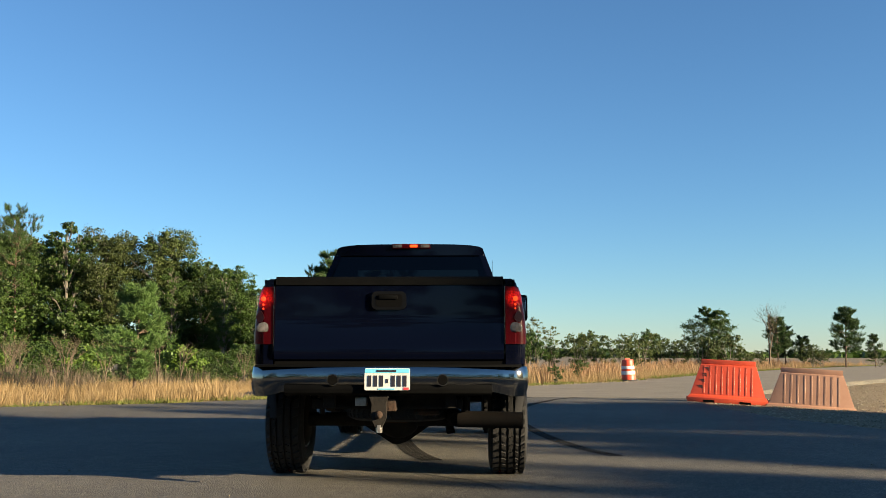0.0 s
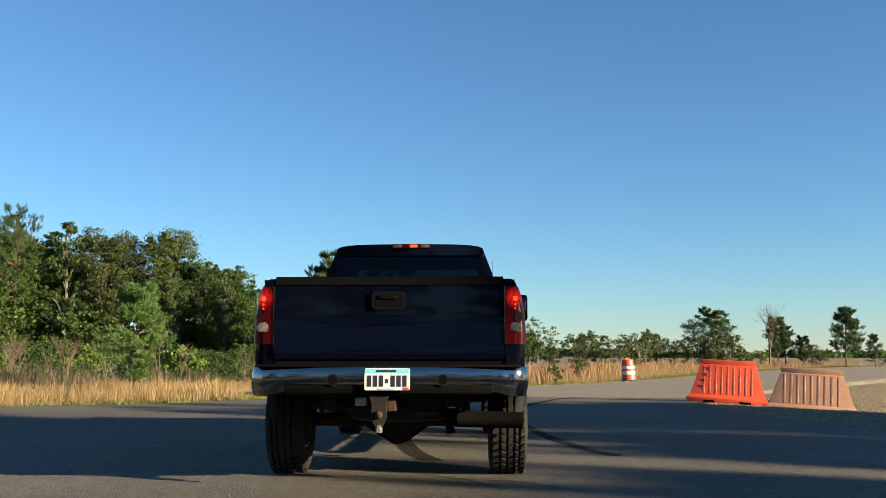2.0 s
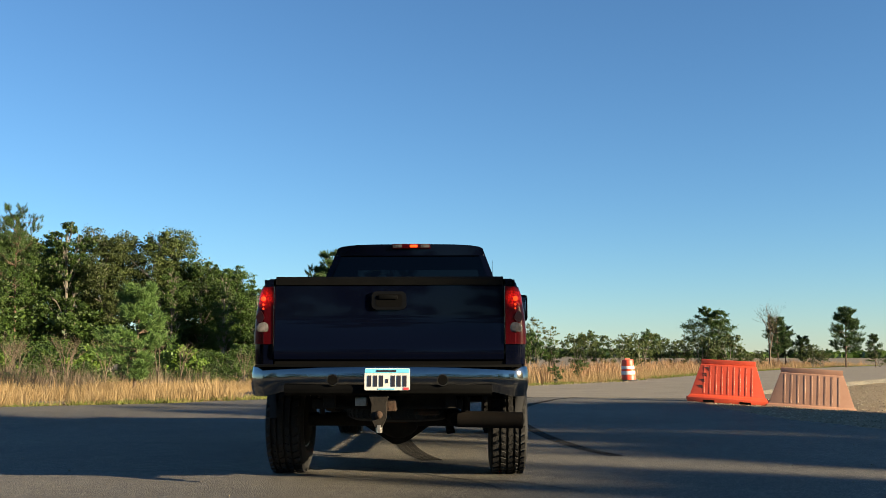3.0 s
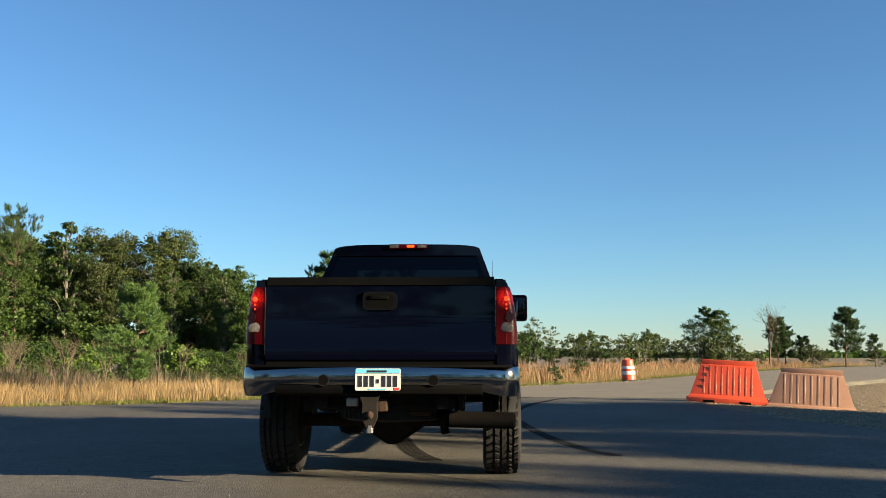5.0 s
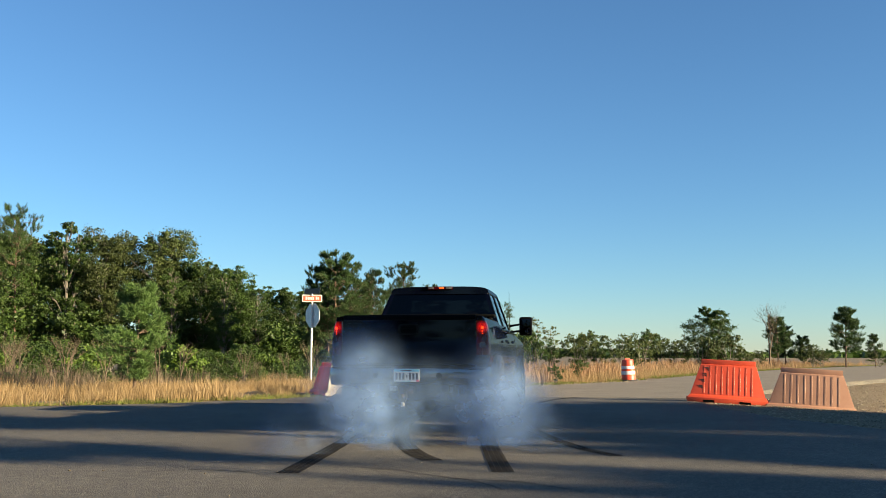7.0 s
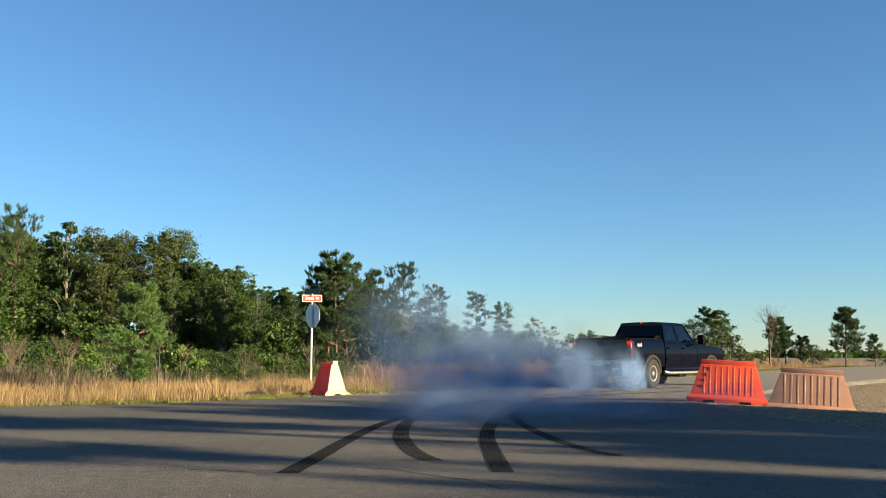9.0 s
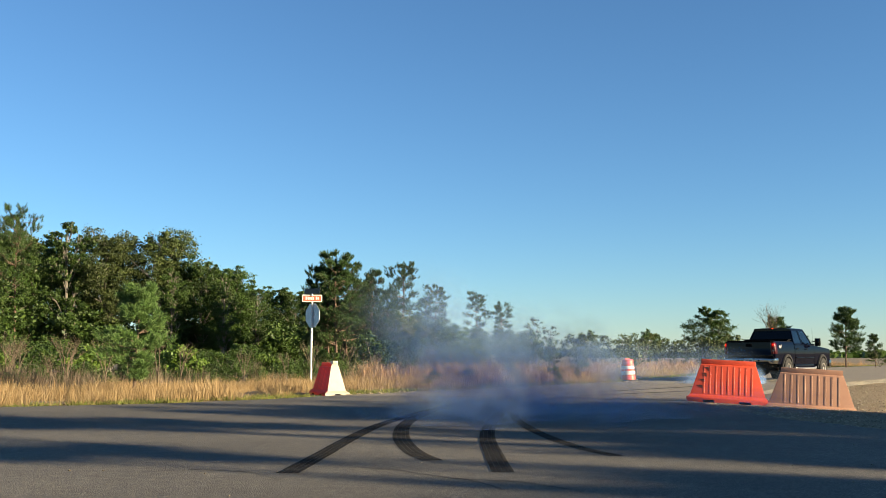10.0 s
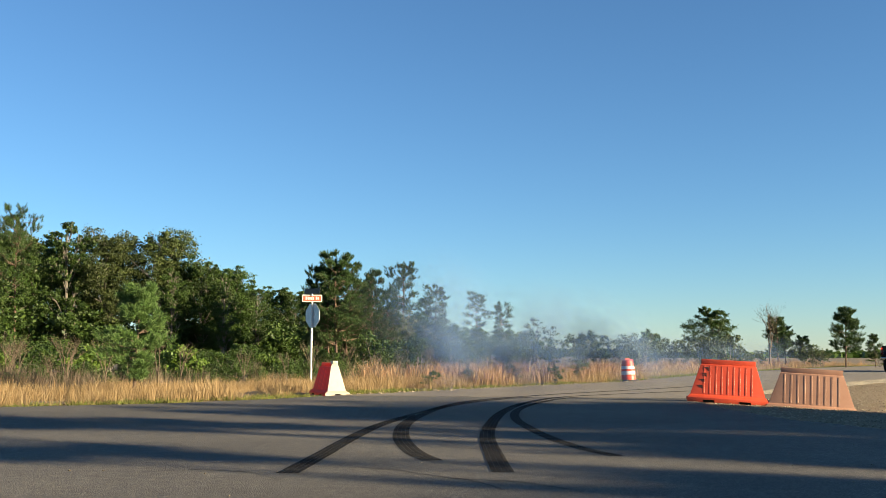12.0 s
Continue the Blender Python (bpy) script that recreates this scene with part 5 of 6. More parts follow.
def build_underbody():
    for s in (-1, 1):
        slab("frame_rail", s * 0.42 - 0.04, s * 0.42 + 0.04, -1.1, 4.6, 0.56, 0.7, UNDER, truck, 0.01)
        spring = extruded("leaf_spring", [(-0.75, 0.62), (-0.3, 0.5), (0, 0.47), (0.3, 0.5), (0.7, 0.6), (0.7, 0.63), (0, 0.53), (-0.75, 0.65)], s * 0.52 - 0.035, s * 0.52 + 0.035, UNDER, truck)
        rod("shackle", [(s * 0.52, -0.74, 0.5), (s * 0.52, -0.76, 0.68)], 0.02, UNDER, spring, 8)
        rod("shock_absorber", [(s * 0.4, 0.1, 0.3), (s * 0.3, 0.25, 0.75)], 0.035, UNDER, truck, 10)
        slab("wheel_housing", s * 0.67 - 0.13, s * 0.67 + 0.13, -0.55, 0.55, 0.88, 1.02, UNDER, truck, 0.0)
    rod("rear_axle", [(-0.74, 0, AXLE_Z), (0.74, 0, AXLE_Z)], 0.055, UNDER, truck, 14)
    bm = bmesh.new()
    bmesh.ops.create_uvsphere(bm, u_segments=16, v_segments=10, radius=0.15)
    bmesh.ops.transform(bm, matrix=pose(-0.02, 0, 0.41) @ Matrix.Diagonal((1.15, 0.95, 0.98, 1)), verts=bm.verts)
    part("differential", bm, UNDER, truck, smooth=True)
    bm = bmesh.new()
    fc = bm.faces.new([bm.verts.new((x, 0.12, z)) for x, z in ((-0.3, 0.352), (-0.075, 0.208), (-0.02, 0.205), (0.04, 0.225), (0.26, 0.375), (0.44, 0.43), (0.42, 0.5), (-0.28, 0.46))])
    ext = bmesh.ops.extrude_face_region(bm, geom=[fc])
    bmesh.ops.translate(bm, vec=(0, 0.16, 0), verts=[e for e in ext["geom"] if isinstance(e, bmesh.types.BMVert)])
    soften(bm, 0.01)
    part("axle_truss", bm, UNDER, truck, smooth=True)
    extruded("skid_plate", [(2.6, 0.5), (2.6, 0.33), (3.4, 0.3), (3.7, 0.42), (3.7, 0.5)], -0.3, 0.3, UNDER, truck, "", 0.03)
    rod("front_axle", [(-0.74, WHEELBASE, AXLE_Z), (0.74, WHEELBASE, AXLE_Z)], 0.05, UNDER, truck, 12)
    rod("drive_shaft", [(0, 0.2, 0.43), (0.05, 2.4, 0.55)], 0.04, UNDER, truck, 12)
    # plain dark blocks, added also to shut out light beneath the truck
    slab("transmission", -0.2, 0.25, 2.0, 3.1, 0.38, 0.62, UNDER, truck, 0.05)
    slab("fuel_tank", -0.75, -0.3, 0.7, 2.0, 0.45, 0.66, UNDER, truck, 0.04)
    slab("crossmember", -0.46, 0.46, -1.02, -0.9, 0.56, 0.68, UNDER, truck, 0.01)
    bm = bmesh.new()
    lathe(bm, [(0.2, 0.47), (0.22, 0.455), (0.33, 0.452), (0.368, 0.468), (0.378, 0.49), (0.378, 0.58), (0.368, 0.6), (0.33, 0.615), (0.2, 0.6)], 40)
    for k in range(44):
        q = Matrix.Rotation(2 * math.pi * k / 44, 4, "Z")
        for z0, z1, lean in ((0.478, 0.505, 0.008), (0.512, 0.54, -0.008), (0.547, 0.575, 0.008)):
            vs = [bm.verts.new(q @ Vector((r, t + lean * (1 if z == z0 else -1), z))) for r in (0.37, 0.386) for z, t in ((z0, -0.02), (z0, 0.016), (z1, 0.016), (z1, -0.02))]
            for f in ((4, 5, 6, 7), (0, 1, 5, 4), (1, 2, 6, 5), (2, 3, 7, 6), (3, 0, 4, 7)):
                bm.faces.new([vs[i] for i in f])
    bmesh.ops.translate(bm, vec=(0.03, -0.56, 0), verts=bm.verts)
    part("spare_tyre", bm, TYRE, truck, "spare tyre slung under the bed", True)
    slab("spare_carrier", -0.05, 0.11, -0.8, -0.3, 0.44, 0.452, RUST, truck, 0.003, "rusty spare tyre carrier")
    rod("torsion_bar", [(-0.02, -0.9, 0.52), (0.33, -0.88, 0.53)], 0.03, RUST, truck, 8, label="rusty bar")
    hitch = slab("hitch_receiver", -0.05, 0.05, -1.2, -0.8, 0.545, 0.63, RUST, truck, 0.006, "rusty hitch receiver")
    slab("hitch_tube", -0.55, 0.5, -1.02, -0.94, 0.55, 0.62, UNDER, hitch, 0.01)
    bm = bmesh.new()
    loft_box(bm, [(0.022, 0.03, 0.44), (0.05, 0.03, 0.5), (0.048, 0.03, 0.6), (0.07, 0.03, 0.655)])
    bmesh.ops.transform(bm, matrix=pose(-0.062, -1.22, 0), verts=bm.verts)
    part("drop_mount", bm, UNDER, hitch, "dark steel drop mount")
    bm = bmesh.new()
    bmesh.ops.create_uvsphere(bm, u_segments=14, v_segments=10, radius=0.027)
    bmesh.ops.transform(bm, matrix=pose(-0.06, -1.262, 0.525), verts=bm.verts)
    part("tow_ball", bm, RUST, hitch, "rusted tow ball", True)
    rod("ball_nut", [(-0.06, -1.235, 0.455), (-0.06, -1.235, 0.405)], 0.022, STEEL, hitch, 6)
    slab("wiring_socket", -0.24, -0.16, -1.1, -1.04, 0.575, 0.635, STEEL, truck, 0.006, "grey trailer wiring socket")
    pipe = rod("exhaust_pipe", [(0.42, 0.6, 0.55), (0.4, -0.55, 0.5), (0.47, -0.86, 0.473), (0.92, -0.92, 0.468)], 0.058, PIPE_STEEL, truck, 16, label="wide dark exhaust pipe")
    rod("tail_pipe_mouth", [(0.915, -0.9195, 0.468), (0.924, -0.921, 0.468)], 0.052, OPENING_SHADE, pipe, 16)


def build_wheel(x, y):
    """Rim mesh with its tyre and hub parts, origin in the hub, axle along x."""
    s = 1 if x > 0 else -1
    bm = bmesh.new()
    lathe(bm, [(0.215, -0.12), (0.222, -0.125), (0.215, -0.1), (0.2, 0.0), (0.205, 0.09), (0.222, 0.118), (0.226, 0.126), (0.205, 0.122), (0.19, 0.08), (0.1, 0.075), (0.03, 0.085)], 32)
    for k in range(8):
        a = 2 * math.pi * k / 8
        q = Matrix.Rotation(a, 4, "Z")
        vs = [q @ Vector(p) for p in ((0.06, -0.022, 0.09), (0.06, 0.022, 0.09), (0.205, 0.034, 0.115), (0.205, -0.034, 0.115), (0.06, -0.022, 0.06), (0.06, 0.022, 0.06), (0.205, 0.034, 0.08), (0.205, -0.034, 0.08))]
        vv = [bm.verts.new(p) for p in vs]
        for f in ((0, 1, 2, 3), (0, 4, 5, 1), (1, 5, 6, 2), (2, 6, 7, 3), (3, 7, 4, 0)):
            bm.faces.new([vv[i] for i in f])
    bmesh.ops.transform(bm, matrix=Matrix.Rotation(radians(90 * s), 4, "Y"), verts=bm.verts)
    wheel = part("wheel", bm, ALLOY, truck, "polished alloy wheel", True)
    bm = bmesh.new()
    R, w = TYRE_R, 0.142
    lathe(bm, [(0.222, -w + 0.03), (0.25, -w + 0.006), (0.33, -w - 0.004), (0.385, -w + 0.008), (R - 0.012, -w + 0.03), (R - 0.004, -w + 0.05), (R - 0.004, -0.072), (R - 0.016, -0.07), (R - 0.016, -0.06), (R, -0.058),
               (R, -0.02), (R - 0.014, -0.018), (R - 0.014, -0.006), (R, -0.004), (R, 0.004 + 0.03), (R - 0.014, 0.036), (R - 0.014, 0.046), (R, 0.048), (R - 0.002, 0.074), (R - 0.016, 0.076), (R - 0.016, 0.088), (R - 0.004, 0.09),
               (R - 0.012, w - 0.03), (0.385, w - 0.008), (0.33, w + 0.004), (0.25, w - 0.006), (0.222, w - 0.03)], 48)
    for k in range(40):
        q = Matrix.Rotation(2 * math.pi * k / 40, 4, "Z")
        for z0, z1, lean in ((-w + 0.022, -0.075, 0.01), (-0.056, -0.022, -0.008), (-0.001, 0.032, 0.008), (0.05, 0.072, -0.008), (0.092, w - 0.022, 0.01)):
            vs = []
            for r in (R - 0.01, R + 0.007):
                for z, t in ((z0, -0.022), (z0, 0.016), (z1, 0.016), (z1, -0.022)):
                    vs.append(bm.verts.new(q @ Vector((r, t + lean * (1 if z == z0 else -1), z))))
            for f in ((4, 5, 6, 7), (0, 1, 5, 4), (1, 2, 6, 5), (2, 3, 7, 6), (3, 0, 4, 7)):
                bm.faces.new([vs[i] for i in f])
    bmesh.ops.transform(bm, matrix=Matrix.Rotation(radians(90 * s), 4, "Y"), verts=bm.verts)
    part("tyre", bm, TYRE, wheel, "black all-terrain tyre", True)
    bm = bmesh.new()
    lathe(bm, [(0.07, 0.07), (0.07, 0.11), (0.06, 0.125), (0.02, 0.13)], 18)
    bmesh.ops.transform(bm, matrix=Matrix.Rotation(radians(90 * s), 4, "Y"), verts=bm.verts)
    part("hub_cap", bm, STEEL, wheel, smooth=True)
    # dark disc in the brake drum's place, added to shade the bright inner rim
    bm = bmesh.new()
    lathe(bm, [(0.02, -0.14), (0.19, -0.135), (0.213, -0.12), (0.205, -0.02), (0.15, 0.0)], 28)
    bmesh.ops.transform(bm, matrix=Matrix.Rotation(radians(90 * s), 4, "Y"), verts=bm.verts)
    part("brake_shade_disc", bm, UNDER, wheel, "dark brake drum disc added to shade the rim's inside", True)
    wheel.matrix_basis = pose(x, y, AXLE_Z + 0.003)
    return wheel


build_box()
build_bumper()
build_cab()
build_underbody()
WHEELS = [build_wheel(0.847 if s > 0 else -0.874, y) for y in (0.0, WHEELBASE) for s in (-1, 1)]
tagged(truck, "dark navy blue four-wheel-drive crew-cab pickup truck with chrome bumper", "truck")
# ---- tyre marks and cracks ----
def mark_material(name, most, least):
    m = worn(name, (0.004, 0.004, 0.004), (0.016, 0.015, 0.014), 3.0, 0.9, 0, 0.3, 60, 0.1)
    nt = m.node_tree
    p = nt.nodes["Principled BSDF"]
    t = node(m, "BsdfTransparent")
    n = noise_node(m, 14.0, 5.0, 0.7)
    r = ramp(m, [(0.35, (most, most, most)), (0.75, (least, least, least))])
    link(m, n, "Fac", r, "Fac")
    mx = node(m, "MixShader")
    link(m, r, "Color", mx, 0)
    link(m, t, 0, mx, 1)
    link(m, p, 0, mx, 2)
    link(m, mx, 0, nt.nodes["Material Output"], "Surface")
    return m


MARK = mark_material("burnt_rubber", 0.97, 0.5)
OLD_MARK = mark_material("worn_rubber", 0.85, 0.35)


def smooth_line(pts, step):
    """A soft curve through the points, at even steps."""
    out = []
    P = [Vector((*p, 0)) for p in pts]
    P = [P[0] * 2 - P[1]] + P + [P[-1] * 2 - P[-2]]
    for i in range(1, len(P) - 2):
        k = max(2, int((P[i + 1] - P[i]).length / step))
        for j in range(k):
            t = j / k
            a, b, c, d = P[i - 1], P[i], P[i + 1], P[i + 2]
            out.append(0.5 * ((2 * b) + (c - a) * t + (2 * a - 5 * b + 4 * c - d) * t * t + (3 * b - a - 3 * c + d) * t ** 3))
    out.append(P[-2])
    return out


def strip(line, i0, i1, w0, w1, z):
    """Ribs of rubber laid along a stretch of a line."""
    v, f = [], []
    ribs = ((-0.5, -0.27), (-0.255, -0.01), (0.005, 0.25), (0.265, 0.5))
    for a, b in ribs:
        k0 = len(v)
        for i in range(i0, i1 + 1):
            d = (line[min(i + 1, len(line) - 1)] - line[max(i - 1, 0)]).normalized()
            n = Vector((d.y, -d.x, 0))
            w = w0 + (w1 - w0) * i / len(line)
            v.append(line[i] + n * (a * w) + Vector((0, 0, z)))
            v.append(line[i] + n * (b * w) + Vector((0, 0, z)))
        for i in range(i1 - i0):
            f.append((k0 + 2 * i, k0 + 2 * i + 1, k0 + 2 * i + 3, k0 + 2 * i + 2))
    return v, f


OLD_MARKS = [([(-0.09, 8.54), (-0.26, 9.17), (-0.41, 10.22), (-0.49, 11.3), (-0.51, 12.95), (-0.34, 15.03), (0.17, 17.9), (1.41, 20.7), (3.4, 22.9)], 0.2),
             ([(1.61, 8.92), (1.42, 9.5), (1.24, 10.56), (1.11, 12.16), (1.07, 14.35), (1.34, 16.77), (1.98, 19.2), (3.11, 21.54), (6.74, 25.74), (11.0, 31.5)], 0.15)]
for pts, wid in OLD_MARKS:
    line = smooth_line(pts, 0.3)
    v, f = strip(line, 0, len(line) - 1, wid, wid * 0.8, 0.0035)
    tagged(mesh_object("tyre_mark", v, f, OLD_MARK), "black curved tyre mark burnt onto the asphalt", "tyre mark", "tyre marks")

NEW_MARKS = [[(-1.22, 7.62), (-1.13, 9.02), (-1.02, 10.92), (-0.8, 13.17), (-0.31, 15.77), (0.52, 19.43), (2.32, 22.46), (4.7, 25.33), (7.77, 29.04)],
             [(0.475, 7.7), (0.475, 9.07), (0.5, 10.92), (0.64, 12.95), (0.98, 15.77), (1.6, 18.74), (2.73, 21.54), (4.9, 23.7), (8.2, 26.6)]]
STREAKS = []
for pts in NEW_MARKS:
    line = smooth_line(pts, 0.25)
    root = new("tyre_mark")
    for i in range(0, len(line) - 1, 3):
        j = min(i + 3, len(line) - 1)
        v, f = strip(line, i, j, 0.18, 0.16, 0.0055)
        streak = mesh_object("streak", v, f, MARK, root)
        STREAKS.append((streak, line[i].y))
    tagged(root, "fresh black rubber streak laid by a spinning tyre", "tyre mark", "tyre marks")

CRACK = mat("crack_shadow", (0.02, 0.019, 0.018), 0.95)


def crack(pts, seed, width):
    rng = random.Random(seed)
    line = jitter_line(pts, 0.05, 0.02, seed)
    v, f = [], []
    for i, (x, y) in enumerate(line):
        w = width * rng.uniform(0.3, 1.2)
        v += [(x, y - w, 0.003), (x, y + w, 0.003)]
        if i:
            k = 2 * i
            f.append((k - 2, k, k + 1, k - 1))
    tagged(mesh_object("road_crack", v, f, CRACK), "thin dark irregular crack in the asphalt", "crack", "road cracks")


crack([(-0.67, 8.03), (-0.38, 7.87), (-0.1, 7.5), (0.19, 7.24), (0.34, 6.87), (0.41, 6.7)], 3, 0.03)
crack([(0.1, 7.32), (0.6, 7.1), (0.95, 6.6)], 4, 0.02)
crack([(-4.6, 10.6), (-3.7, 10.2), (-3.0, 10.3), (-2.2, 9.6)], 5, 0.01)
crack([(-2.6, 7.6), (-2.0, 7.9), (-1.5, 7.7), (-1.2, 7.2)], 6, 0.012)
crack([(2.2, 8.4), (2.9, 8.0), (3.6, 8.1)], 7, 0.008)
crack([(-6.5, 13.6), (-5.2, 13.1), (-4.0, 13.4)], 8, 0.015)
crack([(3.2, 27.6), (6.5, 27.9), (12.0, 31.0), (22.0, 43.0)], 9, 0.03)
# ---- tyre smoke: soft domed puffs ----
def smoke_material(name, peak, scale):
    m = mat(name, (0.82, 0.83, 0.85), 1.0, 0.0, 0.0)
    nt = m.node_tree
    d = node(m, "BsdfDiffuse")
    d.inputs["Color"].default_value = (0.2, 0.32, 0.53, 1)
    tl = node(m, "BsdfTranslucent")
    tl.inputs["Color"].default_value = (0.2, 0.32, 0.53, 1)
    body = node(m, "MixShader")
    body.inputs[0].default_value = 0.5
    link(m, d, 0, body, 1)
    link(m, tl, 0, body, 2)
    tc = node(m, "TexCoord")
    oi = node(m, "ObjectInfo")
    sep = node(m, "SeparateXYZ")
    link(m, tc, "Object", sep, 0)
    flat = node(m, "CombineXYZ")
    link(m, sep, "X", flat, "X")
    link(m, sep, "Z", flat, "Z")
    ln = node(m, "VectorMath")
    ln.operation = "LENGTH"
    link(m, flat, 0, ln, 0)
    n = node(m, "TexNoise", Scale=scale, Detail=4.0, Roughness=0.55)
    n.noise_dimensions = "4D"
    off = node(m, "Math")
    off.operation = "MULTIPLY"
    off.inputs[1].default_value = 50.0
    link(m, oi, "Random", off, 0)
    link(m, off, 0, n, "W")
    link(m, tc, "Object", n, "Vector")
    edge = node(m, "MapRange")
    edge.interpolation_type = "SMOOTHERSTEP"
    for k, val in (("From Min", 1.0), ("From Max", 0.0), ("To Min", 0.0), ("To Max", 1.0)):
        edge.inputs[k].default_value = val
    link(m, ln, "Value", edge, "Value")
    wisps = node(m, "MapRange")
    wisps.interpolation_type = "SMOOTHSTEP"
    for k, val in (("From Min", 0.34), ("From Max", 0.66), ("To Min", 0.1), ("To Max", 1.0)):
        wisps.inputs[k].default_value = val
    link(m, n, "Fac", wisps, "Value")
    a = node(m, "Math")
    a.operation = "MULTIPLY"
    link(m, edge, "Result", a, 0)
    link(m, wisps, "Result", a, 1)
    b = node(m, "Math")
    b.operation = "MULTIPLY"
    b.inputs[1].default_value = peak
    link(m, a, 0, b, 0)
    t = node(m, "BsdfTransparent")
    mx = node(m, "MixShader")
    link(m, b, 0, mx, 0)
    link(m, t, 0, mx, 1)
    link(m, body, 0, mx, 2)
    link(m, mx, 0, nt.nodes["Material Output"], "Surface")
    return m


DENSE = smoke_material("dense_smoke", 0.7, 1.8)
THIN = smoke_material("thin_smoke", 0.4, 1.7)
VEIL = smoke_material("smoke_veil", 0.22, 1.5)


def dome(material, label):
    """A shallow bulging puff of unit radius, its bulge towards -y."""
    bm = bmesh.new()
    n, k = 24, 6
    rings = []
    for j in range(1, k + 1):
        r = j / k
        rings.append([bm.verts.new((r * math.cos(2 * math.pi * i / n), -0.45 * (1 - r * r), r * math.sin(2 * math.pi * i / n))) for i in range(n)])
    top = bm.verts.new((0, -0.45, 0))
    for i in range(n):
        bm.faces.new((top, rings[0][i], rings[0][(i + 1) % n]))
    for a, b in zip(rings, rings[1:]):
        for i in range(n):
            bm.faces.new((a[i], b[i], b[(i + 1) % n], a[(i + 1) % n]))
    ob = part("smoke_puff", bm, material, None, smooth=True)
    ob.visible_shadow = False
    return tagged(ob, label, "smoke", "tyre smoke", "stuff")


dense_puff = dome(DENSE, "dense blue-white puff of tyre smoke")
thin_puff = dome(THIN, "thin drifting veil of tyre smoke")
veil_puff = dome(VEIL, "faint veil of spreading tyre smoke")
PUFFS = []


def truck_at(t):
    for a, b in zip(TRUCK_ROWS, TRUCK_ROWS[1:]):
        if t <= b[0]:
            f = (t - a[0]) / (b[0] - a[0])
            return tuple(a[i] + (b[i] - a[i]) * f for i in (1, 2, 3, 4))
    return TRUCK_ROWS[-1][1:]


def place_on_truck(t, ox, oy):
    x, y, a, _ = truck_at(t)
    a = radians(a)
    return x + ox * math.cos(a) - oy * math.sin(a), y + ox * math.sin(a) + oy * math.cos(a)


def puff(kind, w, h, rows):
    ob = copy_thing(kind, Matrix())
    ob.scale = (w, (w + h) / 2, h)
    PUFFS.append((ob, rows))


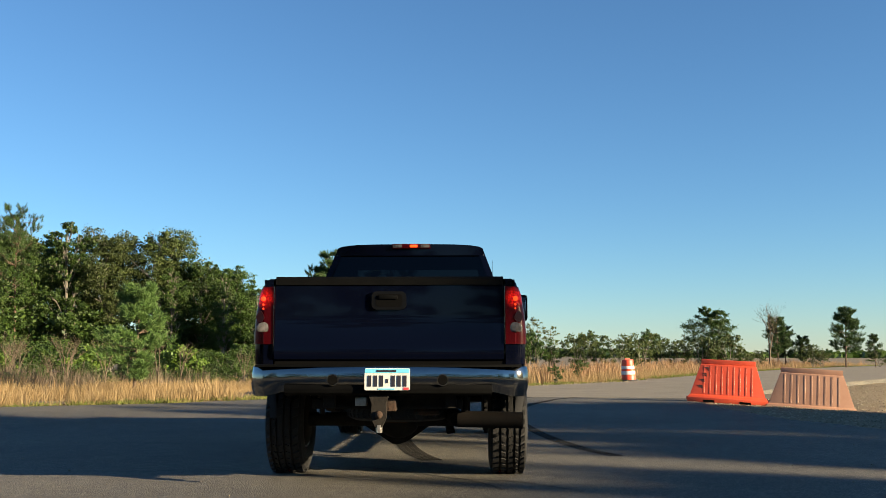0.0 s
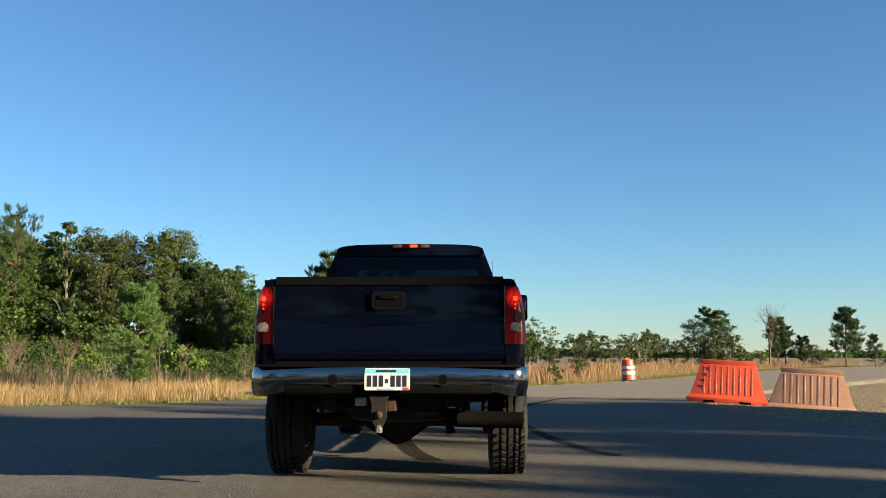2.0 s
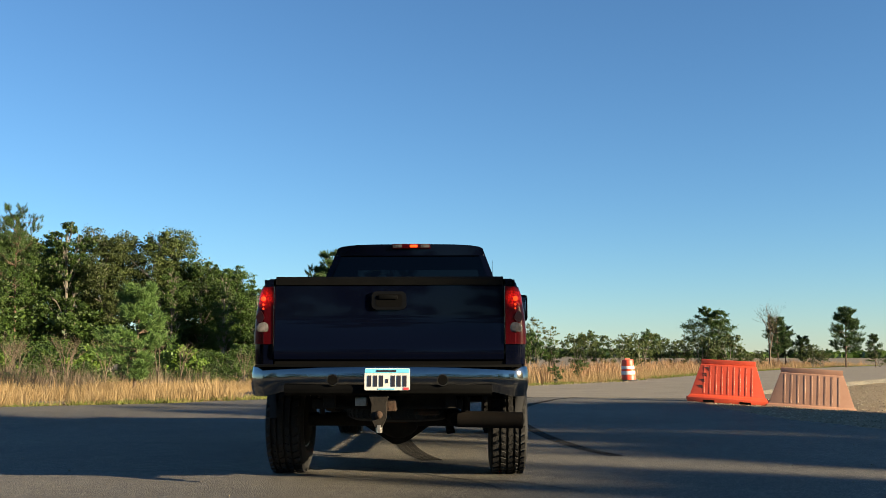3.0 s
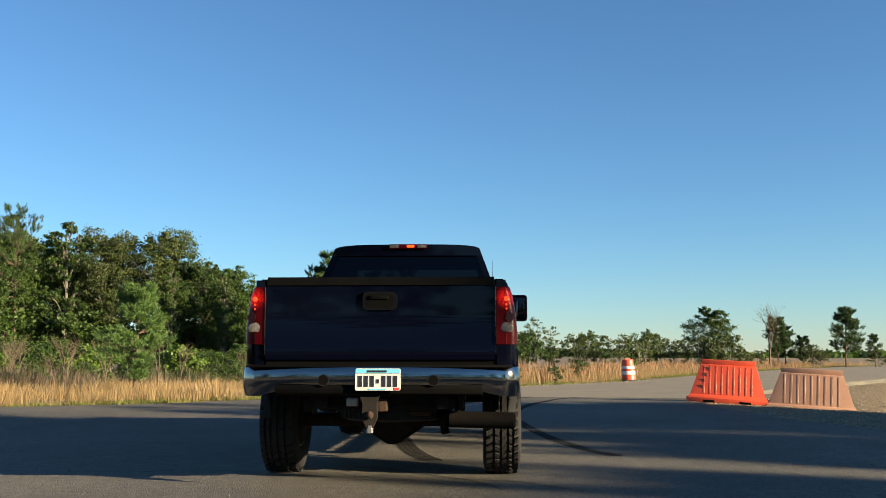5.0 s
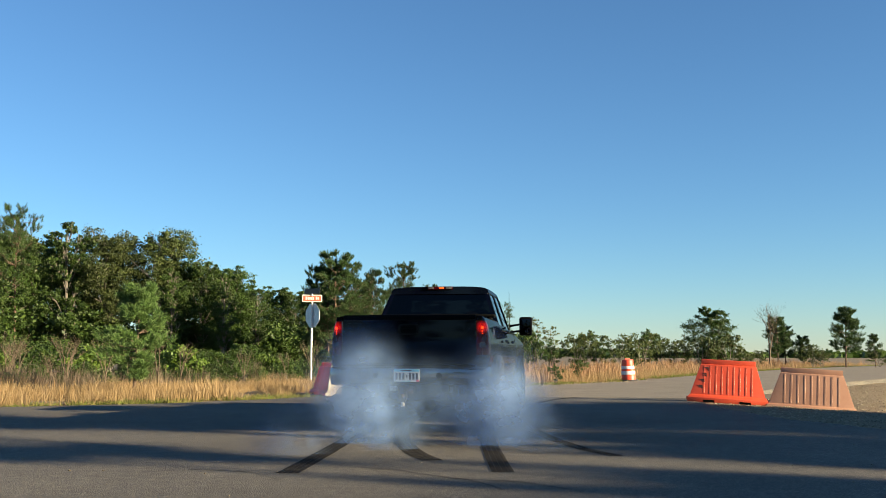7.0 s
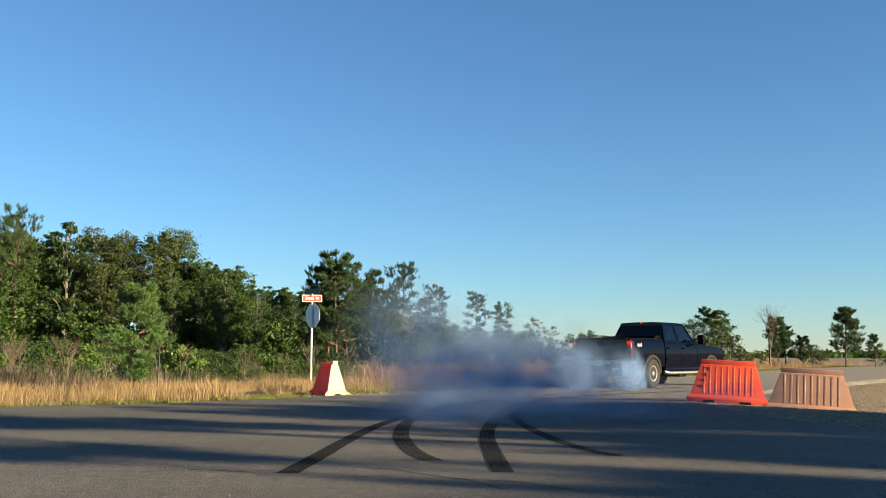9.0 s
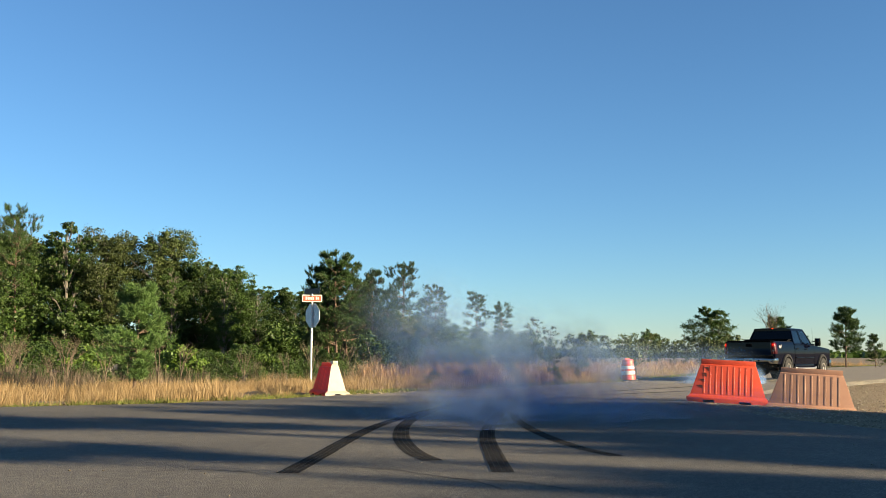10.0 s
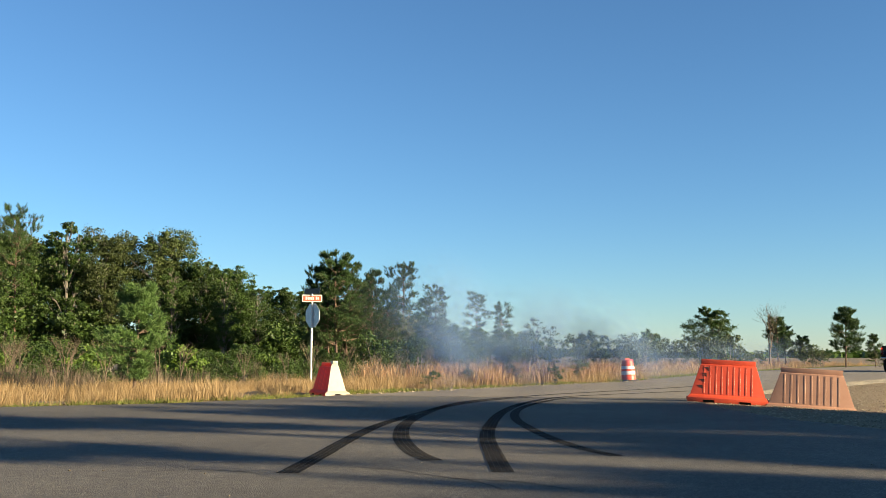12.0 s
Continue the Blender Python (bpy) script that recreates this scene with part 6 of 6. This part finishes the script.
def lay_smoke():
    rng = random.Random(61)
    # plumes that keep to the spinning tyres
    for side in (-1, 1):
        for i, (born, back, up, w, h) in enumerate(((5.05, -0.5, 0.12, 0.16, 0.42), (5.35, -0.62, 0.25, 0.2, 0.5), (5.7, -0.85, 0.42, 0.3, 0.6), (6.0, -1.1, 0.45, 0.36, 0.7),
                                                    (6.2, -1.4, 0.55, 0.42, 0.8), (6.3, -1.2, 0.12, 0.42, 0.34), (6.5, -1.9, 0.5, 0.55, 0.8), (6.6, -2.0, 0.1, 0.6, 0.34), (6.75, -2.3, 0.4, 0.75, 0.65))):
            rows = [(0.0, pose(*place_on_truck(0, side * 0.86, back), -h - 0.4))]
            t = born - 0.25
            rows.append((t, pose(*place_on_truck(t, side * 0.86, back), -h - 0.4)))
            t = born + 0.25
            while t < 9.6:
                j = rng.uniform(-0.08, 0.08)
                rows.append((t, pose(*place_on_truck(t, side * (0.87 - 0.02 * i) + 0.05 * i + j, back + rng.uniform(-.1, .1)), up + rng.uniform(-0.06, 0.08), 0, rng.uniform(-8, 8), 0)))
                t += 0.3
            for t2, sink in ((10.0, 0.3), (10.5, 0.75), (11.0, 1.0), (12.0, 1.0)):
                rows.append((t2, pose(*place_on_truck(9.6 + (min(t2, 11.0) - 9.6) * 0.6, side * 0.9, back - 0.4), up - (up + h + 0.5) * sink)))
            puff(dense_puff, w * 1.3, h * 1.08, rows)
    # smoke rolling up behind the tailgate
    for born, ox, back, up, w, h in ((6.7, -0.35, -1.9, 0.75, 0.6, 0.75), (6.85, 0.35, -2.1, 0.6, 0.65, 0.65), (6.75, 1.05, -1.6, 0.45, 0.6, 0.6), (6.95, 0.0, -2.4, 0.95, 0.6, 0.8)):
        rows = [(0.0, pose(*place_on_truck(0, ox, back), -h - 0.5)), (born - 0.3, pose(*place_on_truck(born - 0.3, ox, back), -h - 0.5))]
        for k in range(7):
            t = born + 0.25 + 0.35 * k
            rows.append((t, pose(*place_on_truck(born + 0.25 + 0.3 * k, ox + 0.1 * k, back - 0.15 * k), up + 0.05 * k, 0, 6 * k, 0)))
        x, y = place_on_truck(born + 2.35, ox + 0.7, back - 1.2)
        rows += [(10.4, pose(x + 0.4, y, -h - 0.5, 0, 40, 0)), (12.0, pose(x + 0.4, y, -h - 0.5, 0, 45, 0))]
        puff(thin_puff, w, h, rows)
    # haze left along the way: (born, x, y, z, half width, half height, drift x, drift z)
    for born, x, y, z, w, h, dx, dz in ((6.35, -1.55, 9.2, 0.2, 0.55, 0.5, 1.2, 0.5), (6.5, 0.75, 9.6, 0.15, 0.7, 0.5, 1.0, 0.3), (6.7, -0.8, 10.6, 0.35, 0.75, 0.75, 1.3, 0.5), (6.85, 1.1, 10.8, 0.25, 0.9, 0.6, 1.3, 0.3),
                                        (7.1, -0.5, 12.0, 0.5, 0.9, 0.9, 1.5, 0.4), (7.3, 0.9, 12.6, 0.5, 1.0, 0.9, 1.6, 0.4), (7.6, 0.2, 15.5, 0.6, 1.5, 1.2, 0.9, 0.4), (7.9, 1.6, 17.5, 0.7, 1.7, 1.3, 1.0, 0.5),
                                        (8.2, 0.6, 19.5, 0.8, 1.9, 1.5, 1.2, 0.5), (8.45, 2.6, 21.0, 0.6, 1.9, 1.2, 1.4, 0.4), (8.7, 3.6, 24.0, 0.6, 1.9, 1.0, 1.4, 0.3), (8.95, 5.0, 26.5, 0.5, 2.0, 1.0, 1.6, 0.3),
                                        (9.25, 6.8, 28.8, 0.5, 2.2, 1.0, 1.6, 0.3), (9.6, 8.8, 31.5, 0.5, 2.2, 1.0, 1.8, 0.2), (9.9, 11.0, 34.5, 0.5, 2.4, 1.0, 1.8, 0.2), (7.5, 0.5, 13.8, 0.4, 1.5, 0.8, 0.8, 0.3), (7.85, 1.3, 15.2, 0.45, 1.7, 0.85, 1.0, 0.3), (8.1, 0.4, 17.0, 0.6, 1.8, 1.0, 1.0, 0.3), (8.5, -0.6, 17.0, 0.9, 1.6, 1.3, 0.8, 0.3),
                                        (8.8, 0.6, 22.0, 1.0, 2.4, 1.5, 0.9, 0.4),
                                        (7.4, -0.7, 14.2, 0.45, 1.5, 0.9, 0.3, 0.2), (7.8, -0.4, 17.0, 0.9, 1.9, 1.4, 0.4, 0.3), (8.2, -0.6, 20.5, 1.3, 2.2, 1.8, 0.4, 0.5), (8.15, 2.6, 14.2, 0.25, 1.9, 0.5, 0.8, 0.05), (8.3, 4.4, 15.6, 0.25, 2.1, 0.5, 1.0, 0.05),
                                        (8.4, 1.2, 16.0, 0.4, 2.2, 0.8, 0.6, 0.1), (7.35, -0.5, 12.6, 0.3, 1.0, 0.6, 0.4, 0.1), (7.5, 0.4, 13.0, 0.3, 1.2, 0.6, 0.4, 0.1),
                                        (7.7, -0.2, 13.8, 0.4, 1.3, 0.7, 0.4, 0.1), (7.9, 1.4, 13.4, 0.2, 1.5, 0.45, 0.6, 0.1), (7.8, 0.6, 15.0, 0.6, 1.5, 1.0, 0.4, 0.2)):
        low = -h - 0.5
        rows = [(0.0, pose(x, y, low)), (born - 0.35, pose(x, y, low))]
        end = 9.0 if y < 11.0 else 12.0
        for t in (born + 0.3, 0.5 * (born + 0.3 + end), end):
            f = (t - born - 0.3) / (end - 0.3 - born)
            fall = (z + dz + h + 0.5) * f if y < 11.0 else 0.0
            rows.append((t, pose(x + dx * f, y + 0.5 * f, z + dz * f - fall, 0, 14 * f, 0)))
        if 11.0 <= y < 17.0:
            rows = rows[:3] + [(9.2, pose(x + dx * 0.4, y + 0.2, z)), (10.3, pose(x + dx * 0.8, y + 0.4, z - 0.55 * h, 0, 10, 0)), (11.3, pose(x + dx, y + 0.5, low, 0, 14, 0)), (12.0, pose(x + dx, y + 0.5, low, 0, 16, 0))]
        if end < 12.0:
            rows.append((12.0, rows[-1][1]))
        puff(veil_puff if born > 8.65 else thin_puff, w, h, rows)


lay_smoke()
for ob in (dense_puff, thin_puff, veil_puff):
    bpy.data.objects.remove(ob)

def rolled():
    """Angles of front and rear wheels, film frame by film frame, in degrees."""
    out = []
    front = rear = 0.0
    px, py, _, _ = truck_at(0.0)
    for k in range(361):
        t = k / 30
        x, y, _, _ = truck_at(t)
        go = math.hypot(x - px, y - py)
        px, py = x, y
        front -= math.degrees(go / TYRE_R)
        burn = 30.0 * min(1.0, max(0.0, (t - 4.7) / 0.6)) * min(1.0, max(0.0, (9.4 - t) / 0.6))
        rear -= max(math.degrees(go / TYRE_R), burn)
        out.append((t, front, rear))
    return out


def motions():
    walk(truck, [(t, pose(x, y, q, 0, 0, a)) for t, x, y, a, q in TRUCK_ROWS])
    angles = [r for r in rolled() if r[0] == 0.0 or r[0] > 4.6]
    for wheel in WHEELS:
        p = wheel.matrix_basis.translation.copy()
        rear = p.y < 1.0
        walk(wheel, [(t, pose(p.x, p.y, p.z - truck_at(t)[3], b if rear else a)) for t, a, b in angles])
    for streak, y in STREAKS:
        t = next((k / 50 for k in range(600) if truck_at(k / 50)[1] >= y + 0.05), 9.0)
        t = max(t, 5.3)
        walk(streak, [(0.0, pose(0, 0, -0.02)), (t - 0.08, pose(0, 0, -0.02)), (t + 0.04, pose(0, 0, 0)), (12.0, pose(0, 0, 0))])
    for ob, rows in PUFFS:
        walk(ob, rows)


motions()
